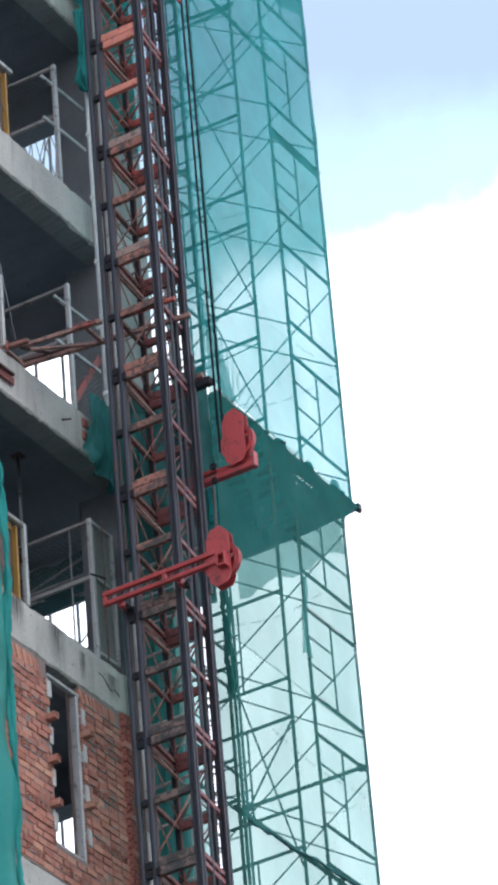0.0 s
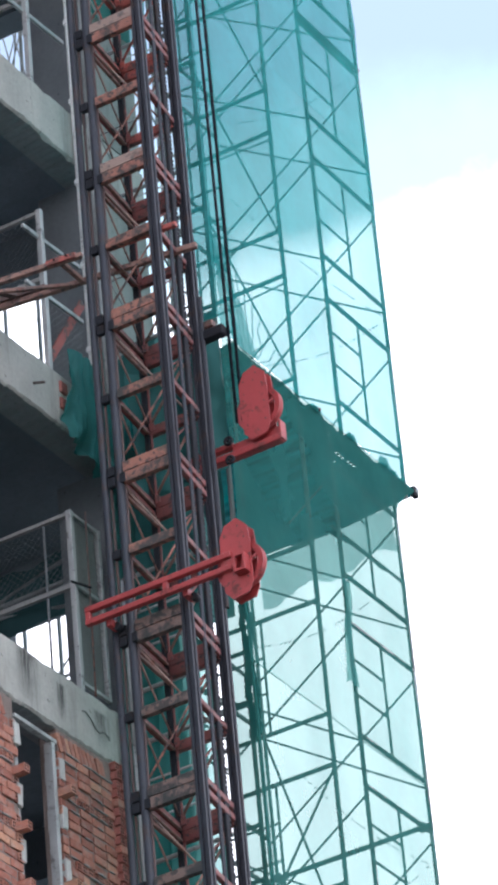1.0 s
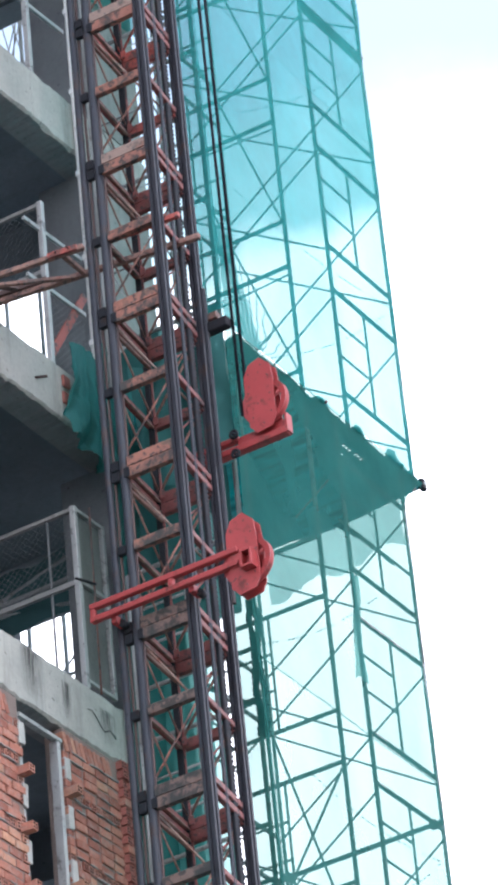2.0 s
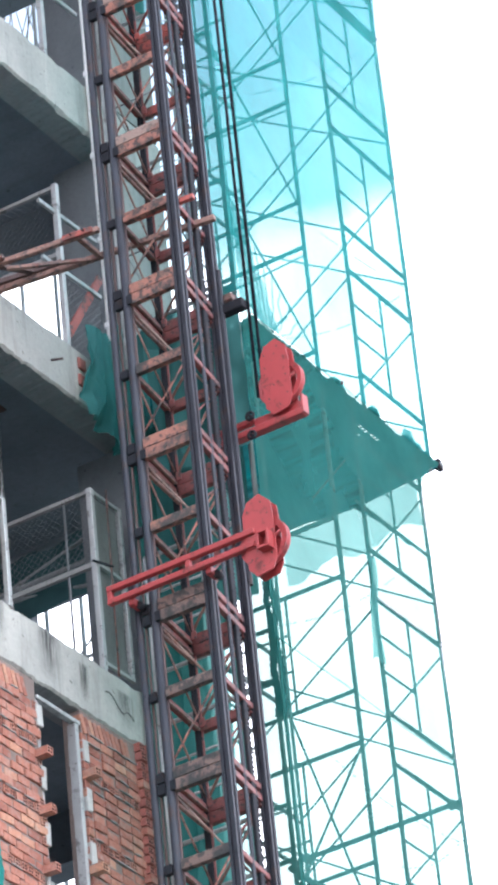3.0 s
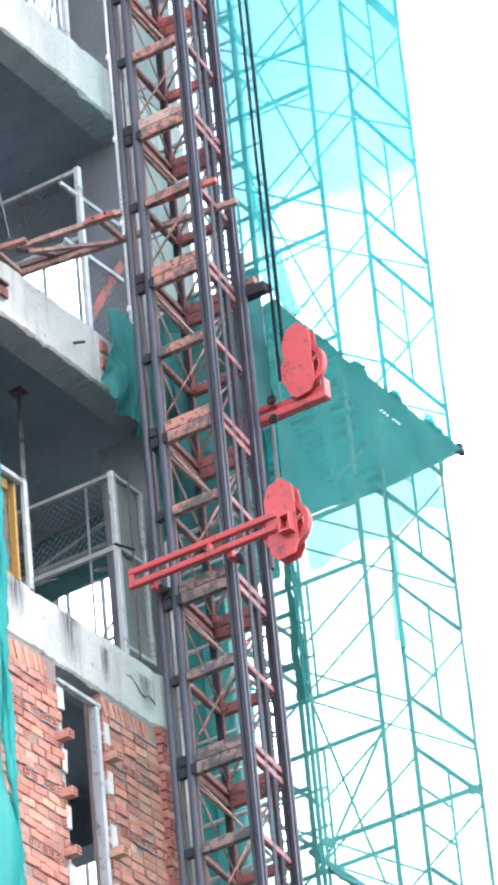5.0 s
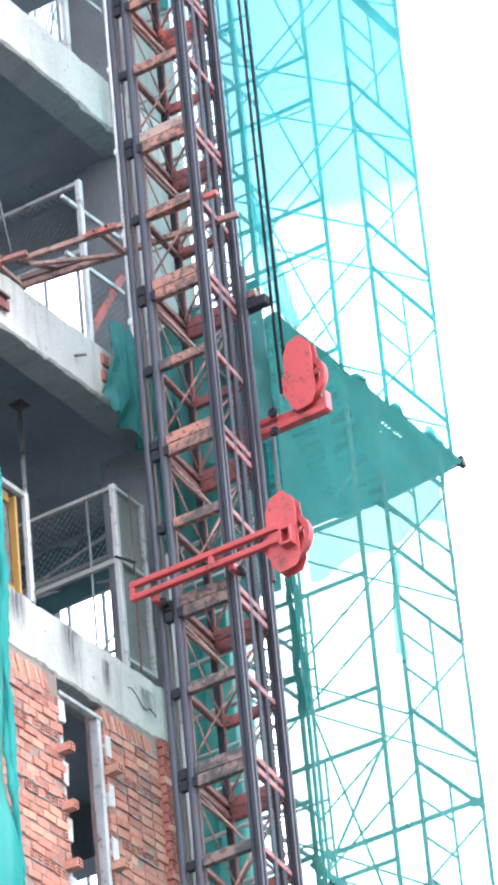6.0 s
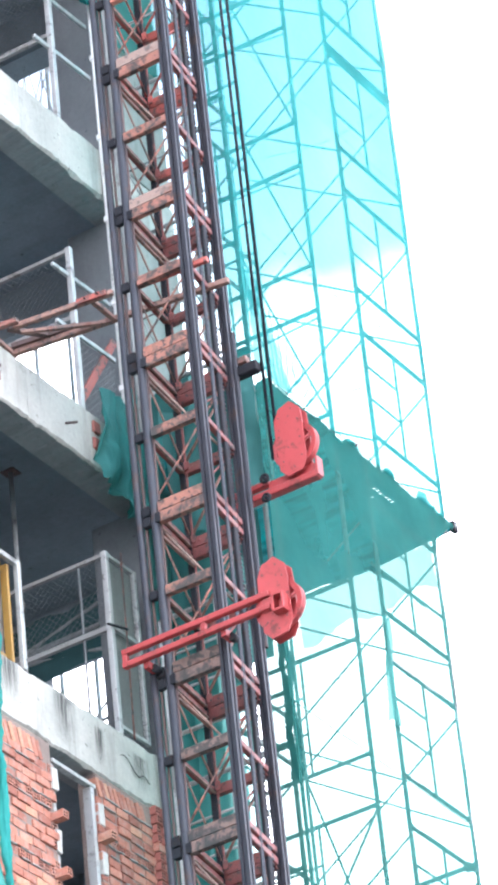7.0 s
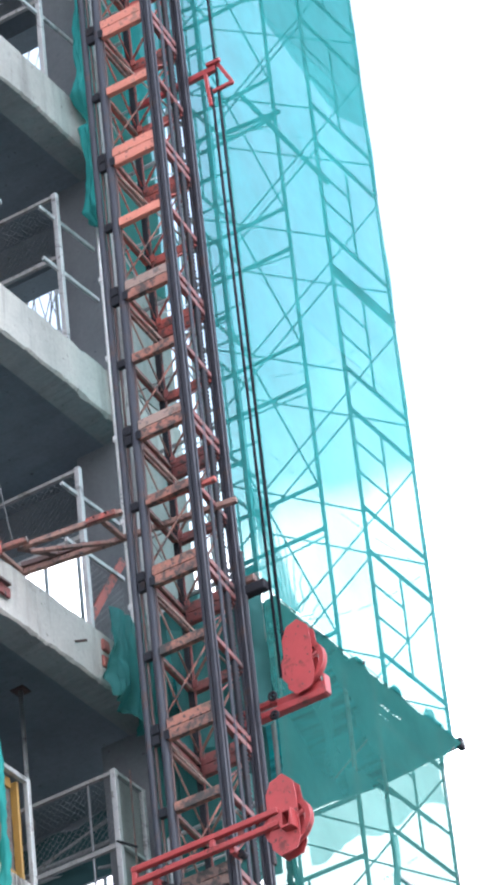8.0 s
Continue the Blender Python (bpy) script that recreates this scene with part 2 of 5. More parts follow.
def net(name, colour, cover, through_colour, shine=0.5, streaked=False):
    """Woven shade net: fine holes let part of the light straight through."""
    m = bpy.data.materials.new(name)
    m.use_nodes = True
    nt = m.node_tree
    nt.nodes.clear()
    out = nt.nodes.new("ShaderNodeOutputMaterial")
    var = ramp(nt, noise_node(nt, 1.4, 6, 0.6), ((0.3, tuple(0.8 * c for c in colour)), (0.7, tuple(min(1, 1.15 * c) for c in colour))))
    if streaked:
        # dust lies in bands along the folds; cleaner cloth between is a stronger teal
        dust = ramp(nt, noise_node(nt, 1.0, 4, 0.55, (0.35, 1.3, 1.0)), ((0.38, (0, 0, 0)), (0.62, (0.75, 0.75, 0.75))))
        var = blend(nt, dust, tuple(c * f for c, f in zip(colour, (0.15, 1.85, 1.75))), blend(nt, 1.0, var, (2.4, 0.80, 0.86), "MULTIPLY"))
        band = ramp(nt, noise_node(nt, 1.0, 6, 0.65, (0.8, 4.5, 1.0)), ((0.46, (0, 0, 0)), (0.62, (0.9, 0.9, 0.9))))
        var = blend(nt, band, var, tuple(0.2 * c for c in colour))
    d, tl, tr = nt.nodes.new("ShaderNodeBsdfDiffuse"), nt.nodes.new("ShaderNodeBsdfTranslucent"), nt.nodes.new("ShaderNodeBsdfTransparent")
    nt.links.new(var, d.inputs["Color"])
    nt.links.new(var, tl.inputs["Color"])
    tr.inputs["Color"].default_value = (*through_colour, 1)
    cloth, mixed = nt.nodes.new("ShaderNodeMixShader"), nt.nodes.new("ShaderNodeMixShader")
    cloth.inputs[0].default_value = shine
    nt.links.new(d.outputs[0], cloth.inputs[1])
    nt.links.new(tl.outputs[0], cloth.inputs[2])
    fac = ramp(nt, noise_node(nt, 0.9, 5, 0.55, (1, 1, 0.5)), ((0.3, (cover - min(0.06, 0.5 * (1 - cover)),) * 3), (0.7, (cover + min(0.06, 0.5 * (1 - cover)),) * 3)))
    nt.links.new(fac, mixed.inputs[0])
    nt.links.new(tr.outputs[0], mixed.inputs[1])
    nt.links.new(cloth.outputs[0], mixed.inputs[2])
    nt.links.new(mixed.outputs[0], out.inputs["Surface"])
    return m


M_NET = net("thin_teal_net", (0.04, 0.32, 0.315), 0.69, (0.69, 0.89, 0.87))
# dusty lower net, with the dimmer cloud behind it painted into its tone
M_NET_LOW = net("dusty_dimmed_teal_net", (0.05, 0.205, 0.185), 0.69, (0.705, 0.90, 0.83))
M_NET_SHEER = net("sheer_teal_net", (0.08, 0.25, 0.245), 0.54, (0.74, 0.90, 0.885))
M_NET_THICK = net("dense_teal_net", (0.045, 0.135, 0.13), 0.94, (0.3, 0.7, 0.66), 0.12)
M_NET_CANOPY = net("doubled_dark_teal_net", (0.036, 0.275, 0.295), 0.995, (0.3, 0.7, 0.66), 0.03, True)
M_NET_MID = net("folded_teal_net", (0.055, 0.36, 0.33), 0.78, (0.5, 0.85, 0.8), 0.35)
M_NET_OLD_DENSE = net("old_dense_net", (0.055, 0.21, 0.20), 0.80, (0.5, 0.8, 0.76), 0.3)
M_NET_MID_DENSE = net("bunched_teal_net", (0.05, 0.30, 0.28), 0.96, (0.4, 0.8, 0.75), 0.25)
M_NET_DARK = net("twisted_dark_net", (0.012, 0.075, 0.075), 0.97, (0.3, 0.7, 0.66), 0.2)
# grey-teal net with the gloom under the slab put into its colour
M_NET_SHADE = net("shaded_dark_net", (0.035, 0.075, 0.078), 0.93, (0.3, 0.6, 0.58), 0.2)
M_NET_OLD = net("dusty_teal_net", (0.085, 0.27, 0.25), 0.66, (0.6, 0.85, 0.8), 0.3)


# ---- mesh helpers ----
ORIGIN = {}


def thing(name, x, y, z, label="", category="", group="", kind=""):
    """An Empty at a thing's base, in site coordinates."""
    e = new(name)
    e.empty_display_size = 0.1
    e.location = (x, y, z + GROUND)
    ORIGIN[e.name] = Vector((x, y, z))
    return tagged(e, label, category, group, kind)


def finish(bm, name, mat, smooth=False):
    me = bpy.data.meshes.new(name)
    bm.normal_update()
    bm.to_mesh(me)
    bm.free()
    for m in mat if isinstance(mat, (list, tuple)) else (mat,):
        me.materials.append(m)
    if smooth:
        me.shade_smooth()
    return me


def part(name, bm, mat, parent, label="", smooth=False):
    """One mesh, drawn in site coordinates, under a thing or a part."""
    o = ORIGIN[parent.name]
    bmesh.ops.translate(bm, verts=bm.verts, vec=-o)
    ob = new(name, finish(bm, name, mat, smooth))
    ob.parent = parent
    ORIGIN[ob.name] = o
    return tagged(ob, label)


def structure(name, bm, mat, label, category="", smooth=False):
    ob = new(name, finish(bm, name, mat, smooth))
    ob.location = (0, 0, GROUND)
    ORIGIN[ob.name] = Vector((0, 0, 0))
    return tagged(ob, label, category or "building part", "", "structure")


def piece(name, me, parent, m, label=""):
    """An object on a shared mesh, at the site pose m, under a thing."""
    ob = new(name, me)
    ob.parent = parent
    ob.matrix_basis = Matrix.Translation(-ORIGIN[parent.name]) @ m
    ORIGIN[ob.name] = ORIGIN[parent.name]
    return tagged(ob, label)


def box(bm, x0, x1, y0, y1, z0, z1, bevel=0.0, mi=0):
    vs = [bm.verts.new((x, y, z)) for z in (z0, z1) for y in (y0, y1) for x in (x0, x1)]
    fs = [bm.faces.new([vs[i] for i in f]) for f in ((0, 2, 3, 1), (4, 5, 7, 6), (0, 1, 5, 4), (2, 6, 7, 3), (0, 4, 6, 2), (1, 3, 7, 5))]
    for f in fs:
        f.material_index = mi
    if bevel:
        es = list({e for f in fs for e in f.edges})
        bmesh.ops.bevel(bm, geom=es, offset=bevel, segments=1, affect="EDGES")
    return vs


def aim(p, q):
    """The pose that takes the z axis from p towards q."""
    p, q = Vector(p), Vector(q)
    return Matrix.Translation(p) @ (q - p).to_track_quat("Z", "Y").to_matrix().to_4x4()


def tube(bm, p, q, r, n=10, cap=True):
    m = aim(p, q)
    d = (Vector(q) - Vector(p)).length
    rings = [[bm.verts.new(m @ Vector((r * math.cos(2 * math.pi * k / n), r * math.sin(2 * math.pi * k / n), h))) for k in range(n)] for h in (0, d)]
    for k in range(n):
        f = bm.faces.new((rings[0][k], rings[0][(k + 1) % n], rings[1][(k + 1) % n], rings[1][k]))
        f.smooth = True
    if cap:
        bm.faces.new(rings[0][::-1])
        bm.faces.new(rings[1])


CACHE = {}


def rod(name, p, q, r, mat, parent, label="", n=8):
    """A tube as an object of its own; equal lengths share one mesh."""
    d = (Vector(q) - Vector(p)).length
    key = (name, round(d, 3), r, n, mat.name)
    if key not in CACHE:
        bm = bmesh.new()
        tube(bm, (0, 0, 0), (0, 0, d), r, n)
        CACHE[key] = finish(bm, name, mat)
    return piece(name, CACHE[key], parent, aim(p, q), label)


def bar(name, p, q, w, h, mat, parent, label="", up=(0, 0, 1)):
    """A square bar between two points, w wide and h high, as one object."""
    p, q = Vector(p), Vector(q)
    d = (q - p).length
    zx = (q - p).normalized()
    zu = Vector(up)
    zy = zu.cross(zx).normalized()
    zz = zx.cross(zy)
    m = Matrix((zx, zy, zz)).transposed().to_4x4()
    m.translation = p
    key = (name, round(d, 3), w, h, mat.name)
    if key not in CACHE:
        bm = bmesh.new()
        box(bm, 0, d, -w / 2, w / 2, -h / 2, h / 2, min(w, h) * 0.1)
        CACHE[key] = finish(bm, name, mat)
    return piece(name, CACHE[key], parent, m, label)


def sheet(nu, nv, f):
    """A grid of nu by nv faces; f gives a point from u and v in 0 to 1."""
    bm = bmesh.new()
    g = [[bm.verts.new(f(i / nu, j / nv)) for j in range(nv + 1)] for i in range(nu + 1)]
    for i in range(nu):
        for j in range(nv):
            bm.faces.new((g[i][j], g[i + 1][j], g[i + 1][j + 1], g[i][j + 1])).smooth = True
    return bm


def wob(x, y, z, s=1.0):
    return noise.noise(Vector((x, y, z)) * s)


# ---- ground and building ----
bm = bmesh.new()
bmesh.ops.create_grid(bm, x_segments=40, y_segments=40, size=2500)
g = structure("ground", bm, M_GROUND, "dusty bare ground of the building site", "ground")
g.location.z = 0

STOREY = 3.25
FAR_X, NEAR_Y, END_Y, DEEP_Y = -9.0, -14.0, 1.2, 1.45
LEVELS = range(-8, 6)          # slab tops at 0.54 + 3.25 k
for k in LEVELS:
    top = 0.54 + STOREY * k
    deep = 2.1 if k == 1 else DEEP_Y
    # edge beam with a rough, chipped arris
    bm = bmesh.new()
    n = 520
    rows = []
    for i in range(n + 1):
        y = NEAR_Y + (END_Y - NEAR_Y) * i / n
        a = 0.012 * wob(0, y, k, 3) + 0.008 * wob(3, y, k, 11)
        b = 0.012 * wob(5, y, k, 3) + 0.022 * wob(9, y, k, 14) + 0.07 * max(0, wob(4, y, k + 3, 1.6) - 0.15)
        c = 0.006 * wob(7, y, k, 2.2) - (0.008 if (y + 0.37 * k) % 1.22 < 0.02 else 0)
        e = 0.02 + 0.03 * max(0, wob(2, y, k, 5))
        rows.append([bm.verts.new(v) for v in ((-0.30, y, top), (-e, y, top + a), (c, y, top - e + a), (c, y, top - 0.59 + e + b), (-e, y, top - 0.59 + b), (-0.30, y, top - 0.59))])
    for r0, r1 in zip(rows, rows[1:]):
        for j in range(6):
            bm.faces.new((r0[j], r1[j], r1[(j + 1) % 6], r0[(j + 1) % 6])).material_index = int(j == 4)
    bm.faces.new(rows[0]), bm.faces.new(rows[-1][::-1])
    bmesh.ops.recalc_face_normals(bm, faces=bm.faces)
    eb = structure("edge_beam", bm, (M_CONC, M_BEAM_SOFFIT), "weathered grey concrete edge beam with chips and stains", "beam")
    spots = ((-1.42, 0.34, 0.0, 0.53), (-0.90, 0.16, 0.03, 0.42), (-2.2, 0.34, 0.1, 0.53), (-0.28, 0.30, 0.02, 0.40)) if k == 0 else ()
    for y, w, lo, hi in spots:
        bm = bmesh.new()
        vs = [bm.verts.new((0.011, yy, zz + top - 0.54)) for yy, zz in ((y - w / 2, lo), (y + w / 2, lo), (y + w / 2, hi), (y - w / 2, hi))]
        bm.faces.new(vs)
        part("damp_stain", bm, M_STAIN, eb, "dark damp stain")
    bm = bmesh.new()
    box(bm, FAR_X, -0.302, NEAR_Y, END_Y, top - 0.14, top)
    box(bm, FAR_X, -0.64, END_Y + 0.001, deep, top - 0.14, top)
    structure("floor_slab", bm, M_CONC_SHADED, "raw grey concrete floor slab, interior shade in its colour", "floor")
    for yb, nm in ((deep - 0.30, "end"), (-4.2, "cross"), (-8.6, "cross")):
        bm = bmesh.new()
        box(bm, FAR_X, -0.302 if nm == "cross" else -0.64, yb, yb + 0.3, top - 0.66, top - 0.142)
        structure("cross_beam", bm, M_CONC_SHADED, "raw concrete beam under the floor slab", "beam")
    if k < 5:
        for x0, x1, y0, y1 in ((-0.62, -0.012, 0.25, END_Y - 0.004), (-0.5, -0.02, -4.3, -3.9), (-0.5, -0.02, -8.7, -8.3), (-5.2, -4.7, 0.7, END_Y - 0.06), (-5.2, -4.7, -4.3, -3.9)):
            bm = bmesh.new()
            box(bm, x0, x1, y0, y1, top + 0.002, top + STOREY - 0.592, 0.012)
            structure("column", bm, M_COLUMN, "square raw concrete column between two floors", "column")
        # thin added skin that paints the daylight on the column's outer face
        bm = bmesh.new()
        box(bm, -0.011, 0.002, 0.29, END_Y - 0.02, top + 0.004, top + STOREY - 0.594)
        structure("render_coat", bm, M_COLUMN_LIT, "stained concrete of the column's outer face, daylight in its tone", "render")
        # added wall that shuts out the sky and darkens the floor's far end
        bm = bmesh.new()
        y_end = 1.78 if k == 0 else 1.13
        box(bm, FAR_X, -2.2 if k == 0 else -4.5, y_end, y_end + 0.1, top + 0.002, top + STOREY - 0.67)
        structure("wall_end", bm, M_CONC_SHADED, "grey wall added to keep the floor's far end dark", "wall")
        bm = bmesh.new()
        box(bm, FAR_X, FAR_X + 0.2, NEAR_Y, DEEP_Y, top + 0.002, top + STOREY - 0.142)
        structure("wall_far", bm, M_CONC_SHADED, "raw grey far wall inside the building", "wall")

# ---- brick infill with a window opening ----
B_L, B_H, B_D, JOINT = 0.18, 0.08, 0.10, 0.010
WALL_Z0, WALL_Z1 = 0.54 - STOREY + 0.004, -0.055
WIN_Y0, WIN_Y1, WIN_Z0, WIN_Z1 = -1.63, -1.00, -2.28, -0.20
bm = bmesh.new()
box(bm, -0.19, -0.012, NEAR_Y, WIN_Y0 - 0.02, WALL_Z0, WALL_Z1)
box(bm, -0.19, -0.012, WIN_Y1 + 0.02, 0.248, WALL_Z0, WALL_Z1)
box(bm, -0.19, -0.012, WIN_Y0 - 0.02, WIN_Y1 + 0.02, WALL_Z0, WIN_Z0)
brick_wall = structure("wall_brick", bm, M_MORTAR, "red hollow brick infill wall with rough grey mortar joints", "wall")
for k in LEVELS:
    if k <= -1:
        top = 0.54 + STOREY * k - 0.592
        bm = bmesh.new()
        box(bm, -0.19, -0.012, NEAR_Y, 0.248, top - STOREY + 0.596, top)
        if top > -GROUND:
            structure("wall_lower", bm, M_MORTAR, "plain grey infill wall of a lower storey", "wall")

# ---- landing gates on the floors ----
def chain_link(bm, o, u, v, w, h, pitch=0.07, r=0.0020):
    """Diamond wire mesh on a panel at o, along u and v."""
    o, u, v = Vector(o), Vector(u), Vector(v)
    n = int((w + h) / pitch) + 1
    for s in (1, -1):
        for i in range(n):
            c = i * pitch
            a0, a1 = max(0, c - h), min(w, c)
            if a1 - a0 < 0.01:
                continue
            p0, p1 = (a0, c - a0), (a1, c - a1)
            if s < 0:
                p0, p1 = (p0[0], h - p0[1]), (p1[0], h - p1[1])
            tube(bm, o + u * p0[0] + v * p0[1], o + u * p1[0] + v * p1[1], r, 3, False)


UX, UY, UZ = Vector((1, 0, 0)), Vector((0, 1, 0)), Vector((0, 0, 1))
for k in (0, 1, 2, 3):
    z = 0.54 + STOREY * k
    yp = -0.475 if k == 0 else -0.645
    hp = 1.845 if k == 0 else 1.785
    g = thing("landing_gate", -0.05, yp, z, "grey steel landing guard with chain link mesh at slab edge", "guard panel", "landing guards")
    bar("post", (-0.05, yp, z), (-0.05, yp, z + hp), 0.055, 0.055, M_GALV, g, "", (1, 0, 0))
    bar("top_rail", (-0.07, yp, z + hp - 0.03), (-2.4, yp, z + hp - 0.03), 0.04, 0.04, M_DULL, g)
    bar("middle_rail", (-0.07, yp, z + hp - 0.77), (-2.4, yp, z + hp - 0.77), 0.04, 0.05, M_DULL, g)
    if k == 0:
        rod("upright", (-0.33, yp, z), (-0.33, yp, z + hp - 0.06), 0.012, M_WIRE, g)
    bar("upright", (-2.42, yp, z), (-2.42, yp, z + hp), 0.05, 0.05, M_GALV, g, "", (1, 0, 0))
    bm = bmesh.new()
    chain_link(bm, (-2.38, yp, z + hp - 0.76), UX, UZ, 2.3, 0.71)
    part("chain_link", bm, M_WIRE, g, "grey diamond wire mesh")
    if k == 0:
        for zz in (0.10, 1.09, hp - 0.02):
            bar("side_rail", (-0.05, yp + 0.03, z + zz), (-0.05, -0.05, z + zz), 0.035, 0.035, M_GALV, g)
        bar("side_post", (-0.05, -0.03, z + 0.08), (-0.05, -0.03, z + hp), 0.045, 0.045, M_GALV, g, "", (1, 0, 0))
        bar("stub_pipe", (-0.02, yp - 0.09, z + 1.06), (0.02, yp + 0.17, z + 1.10), 0.018, 0.018, M_DARK, g, "short dark pipe clipped to the post")
        bm = bmesh.new()
        chain_link(bm, (-0.05, yp + 0.03, z + 0.11), UY, UZ, 0.41, hp - 0.14, 0.07, 0.002)
        part("chain_link", bm, M_WIRE, g, "grey diamond wire mesh")
        bm = bmesh.new()
        box(bm, -0.085, -0.073, yp + 0.035, -0.05, z + 0.11, z + hp - 0.04, 0.002)
        part("side_board", bm, M_BOARD, g, "grey board behind the mesh")
        rod("tie_wire", (0.0, -0.32, z + 0.0), (-0.01, -0.27, z + hp + 0.07), 0.009, M_RED_OXIDE, g, "rusty rod", 6)
    else:
        for zz in (0.86, 1.48):
            bar("side_rail", (-0.075, yp - 0.26, z + zz), (-0.045, -0.02, z + zz), 0.03, 0.045, M_GALV, g)
        if k == 1:
            bm = bmesh.new()
            chain_link(bm, (-0.09, yp + 0.06, z + 0.02), UY, UZ, 0.62, 0.80, 0.07, 0.0025)
            part("chain_link", bm, M_WIRE, g, "grey diamond wire mesh")
            bar("brace", (-0.06, -0.60, z + 0.16), (-0.06, 0.02, z + 1.10), 0.02, 0.085, M_ROSE, g, "red painted diagonal flat bar")

    dy = {0: 0.07, 1: -0.15, 2: 0.36, 3: 0.36}[k]
    d = thing("landing_door", -0.03, -2.6 + dy, z, "grey steel landing door with yellow inner frame", "door", "landing doors")
    zt = z + 1.06
    for y in (-1.985 + dy, -3.3 + dy):
        if k < 2 or y < -2.5:
            bar("frame_post", (-0.03, y, z), (-0.03, y, zt), 0.05, 0.05, M_GALV, d, "", (1, 0, 0))
    bar("frame_rail", (-0.03, -3.27 + dy, zt - 0.025), (-0.03, -2.01 + dy, zt - 0.025), 0.05, 0.05, M_GALV, d)
    for y in (-2.09 + dy, -3.2 + dy):
        bar("inner_post", (-0.09, y, z + 0.04), (-0.09, y, zt - 0.06), 0.03, 0.07, M_YELLOW, d, "yellow painted post", (1, 0, 0))
    for zz in (z + 0.04, zt - 0.10):
        bar("inner_rail", (-0.09, -3.16 + dy, zz), (-0.09, -2.16 + dy, zz), 0.03, 0.10, M_YELLOW, d, "yellow painted rail")
    bm = bmesh.new()
    box(bm, -0.125, -0.108, -3.18 + dy, -2.14 + dy, z + 0.03, zt - 0.08, 0.002)
    part("panel", bm, M_PLY, d, "brown plywood panel")

    if k:
        hr = thing("hanging_rod", -0.06, -1.92, z + 0.3, "thin dark rod hanging from the slab above", "rod", "hanging rods")
        rod("rod", (-0.01, -1.90, z + 0.30), (-0.34, -1.92, z + STOREY - 0.59), 0.007, M_WIRE, hr, "", 6)
        continue
    # floor props between two slabs
    for x, y in ((-1.0, -0.42), (-2.6, -1.9)):
        p = thing("floor_prop", x, y, z, "slim grey steel prop standing between two floors", "prop", "floor props")
        rod("outer_tube", (x, y, z), (x, y, z + 1.7), 0.030, M_GALV, p)
        rod("inner_tube", (x, y, z + 1.7), (x, y, z + STOREY - 0.15), 0.022, M_GALV, p)
        rod("collar", (x, y, z + 1.63), (x, y, z + 1.73), 0.042, M_DARK_RUST, p)
        bm = bmesh.new()
        box(bm, x - 0.07, x + 0.07, y - 0.07, y + 0.07, z + STOREY - 0.15, z + STOREY - 0.142)
        part("head_plate", bm, M_DARK_RUST, p)

# white pole up the slab ends
wp = thing("riser_pole", 0.035, -0.04, 3.77, "pale grey steel tube clamped along the slab ends", "pole")
rod("tube", (0.035, -0.04, 3.77), (0.035, -0.04, 13.0), 0.026, M_PALE, wp, "", 12)
for i in range(9):
    zz = 4.3 + 0.95 * i + 0.2 * wob(i, 1, 2)
    bar("clamp", (0.0, -0.045, zz), (0.068, -0.045, zz), 0.05, 0.06, M_PALE, wp)

# ---- hoist mast ----
MX0, MX1, MY0, MY1 = 1.345, 1.885, -1.90, -1.225
LX, RX = 1.272, 1.792  # the rear corners stand a little nearer to the facade
BASE, TOP = -GROUND, 13.2
mast = thing("hoist_mast", 1.66, -1.68, BASE, "tall rusty steel lattice mast of a building hoist with dark rails", "hoist mast")


def profile(name, x, y, z0, z1, pts, mat, label=""):
    """An upright with the plan outline pts, from z0 to z1."""
    bm = bmesh.new()
    lo = [bm.verts.new((x + a, y + b, z0)) for a, b in pts]
    hi = [bm.verts.new((x + a, y + b, z1)) for a, b in pts]
    n = len(pts)
    for i in range(n):
        bm.faces.new((lo[i], lo[(i + 1) % n], hi[(i + 1) % n], hi[i]))
    bm.faces.new(lo[::-1]), bm.faces.new(hi)
    bmesh.ops.recalc_face_normals(bm, faces=bm.faces)
    return part(name, bm, mat, mast, label)


def rounded(w, d, r=0.012):
    a, b = w / 2, d / 2
    return [(-a + r, -b), (a - r, -b), (a, -b + r), (a, b - r), (a - r, b), (-a + r, b), (-a, b - r), (-a, -b + r)]


def ridged(w, d):
    """A rail with a groove down its face and its side."""
    a, b = w / 2, d / 2
    return [(-a, -b), (-a * 0.3, -b), (-a * 0.3, -b * 0.55), (a * 0.3, -b * 0.55), (a * 0.3, -b), (a, -b),
            (a, -b * 0.3), (a * 0.6, -b * 0.3), (a * 0.6, b * 0.3), (a, b * 0.3), (a, b), (-a, b)]


def pipe(r, n=14):
    return [(r * math.cos(2 * math.pi * i / n), r * math.sin(2 * math.pi * i / n)) for i in range(n)]


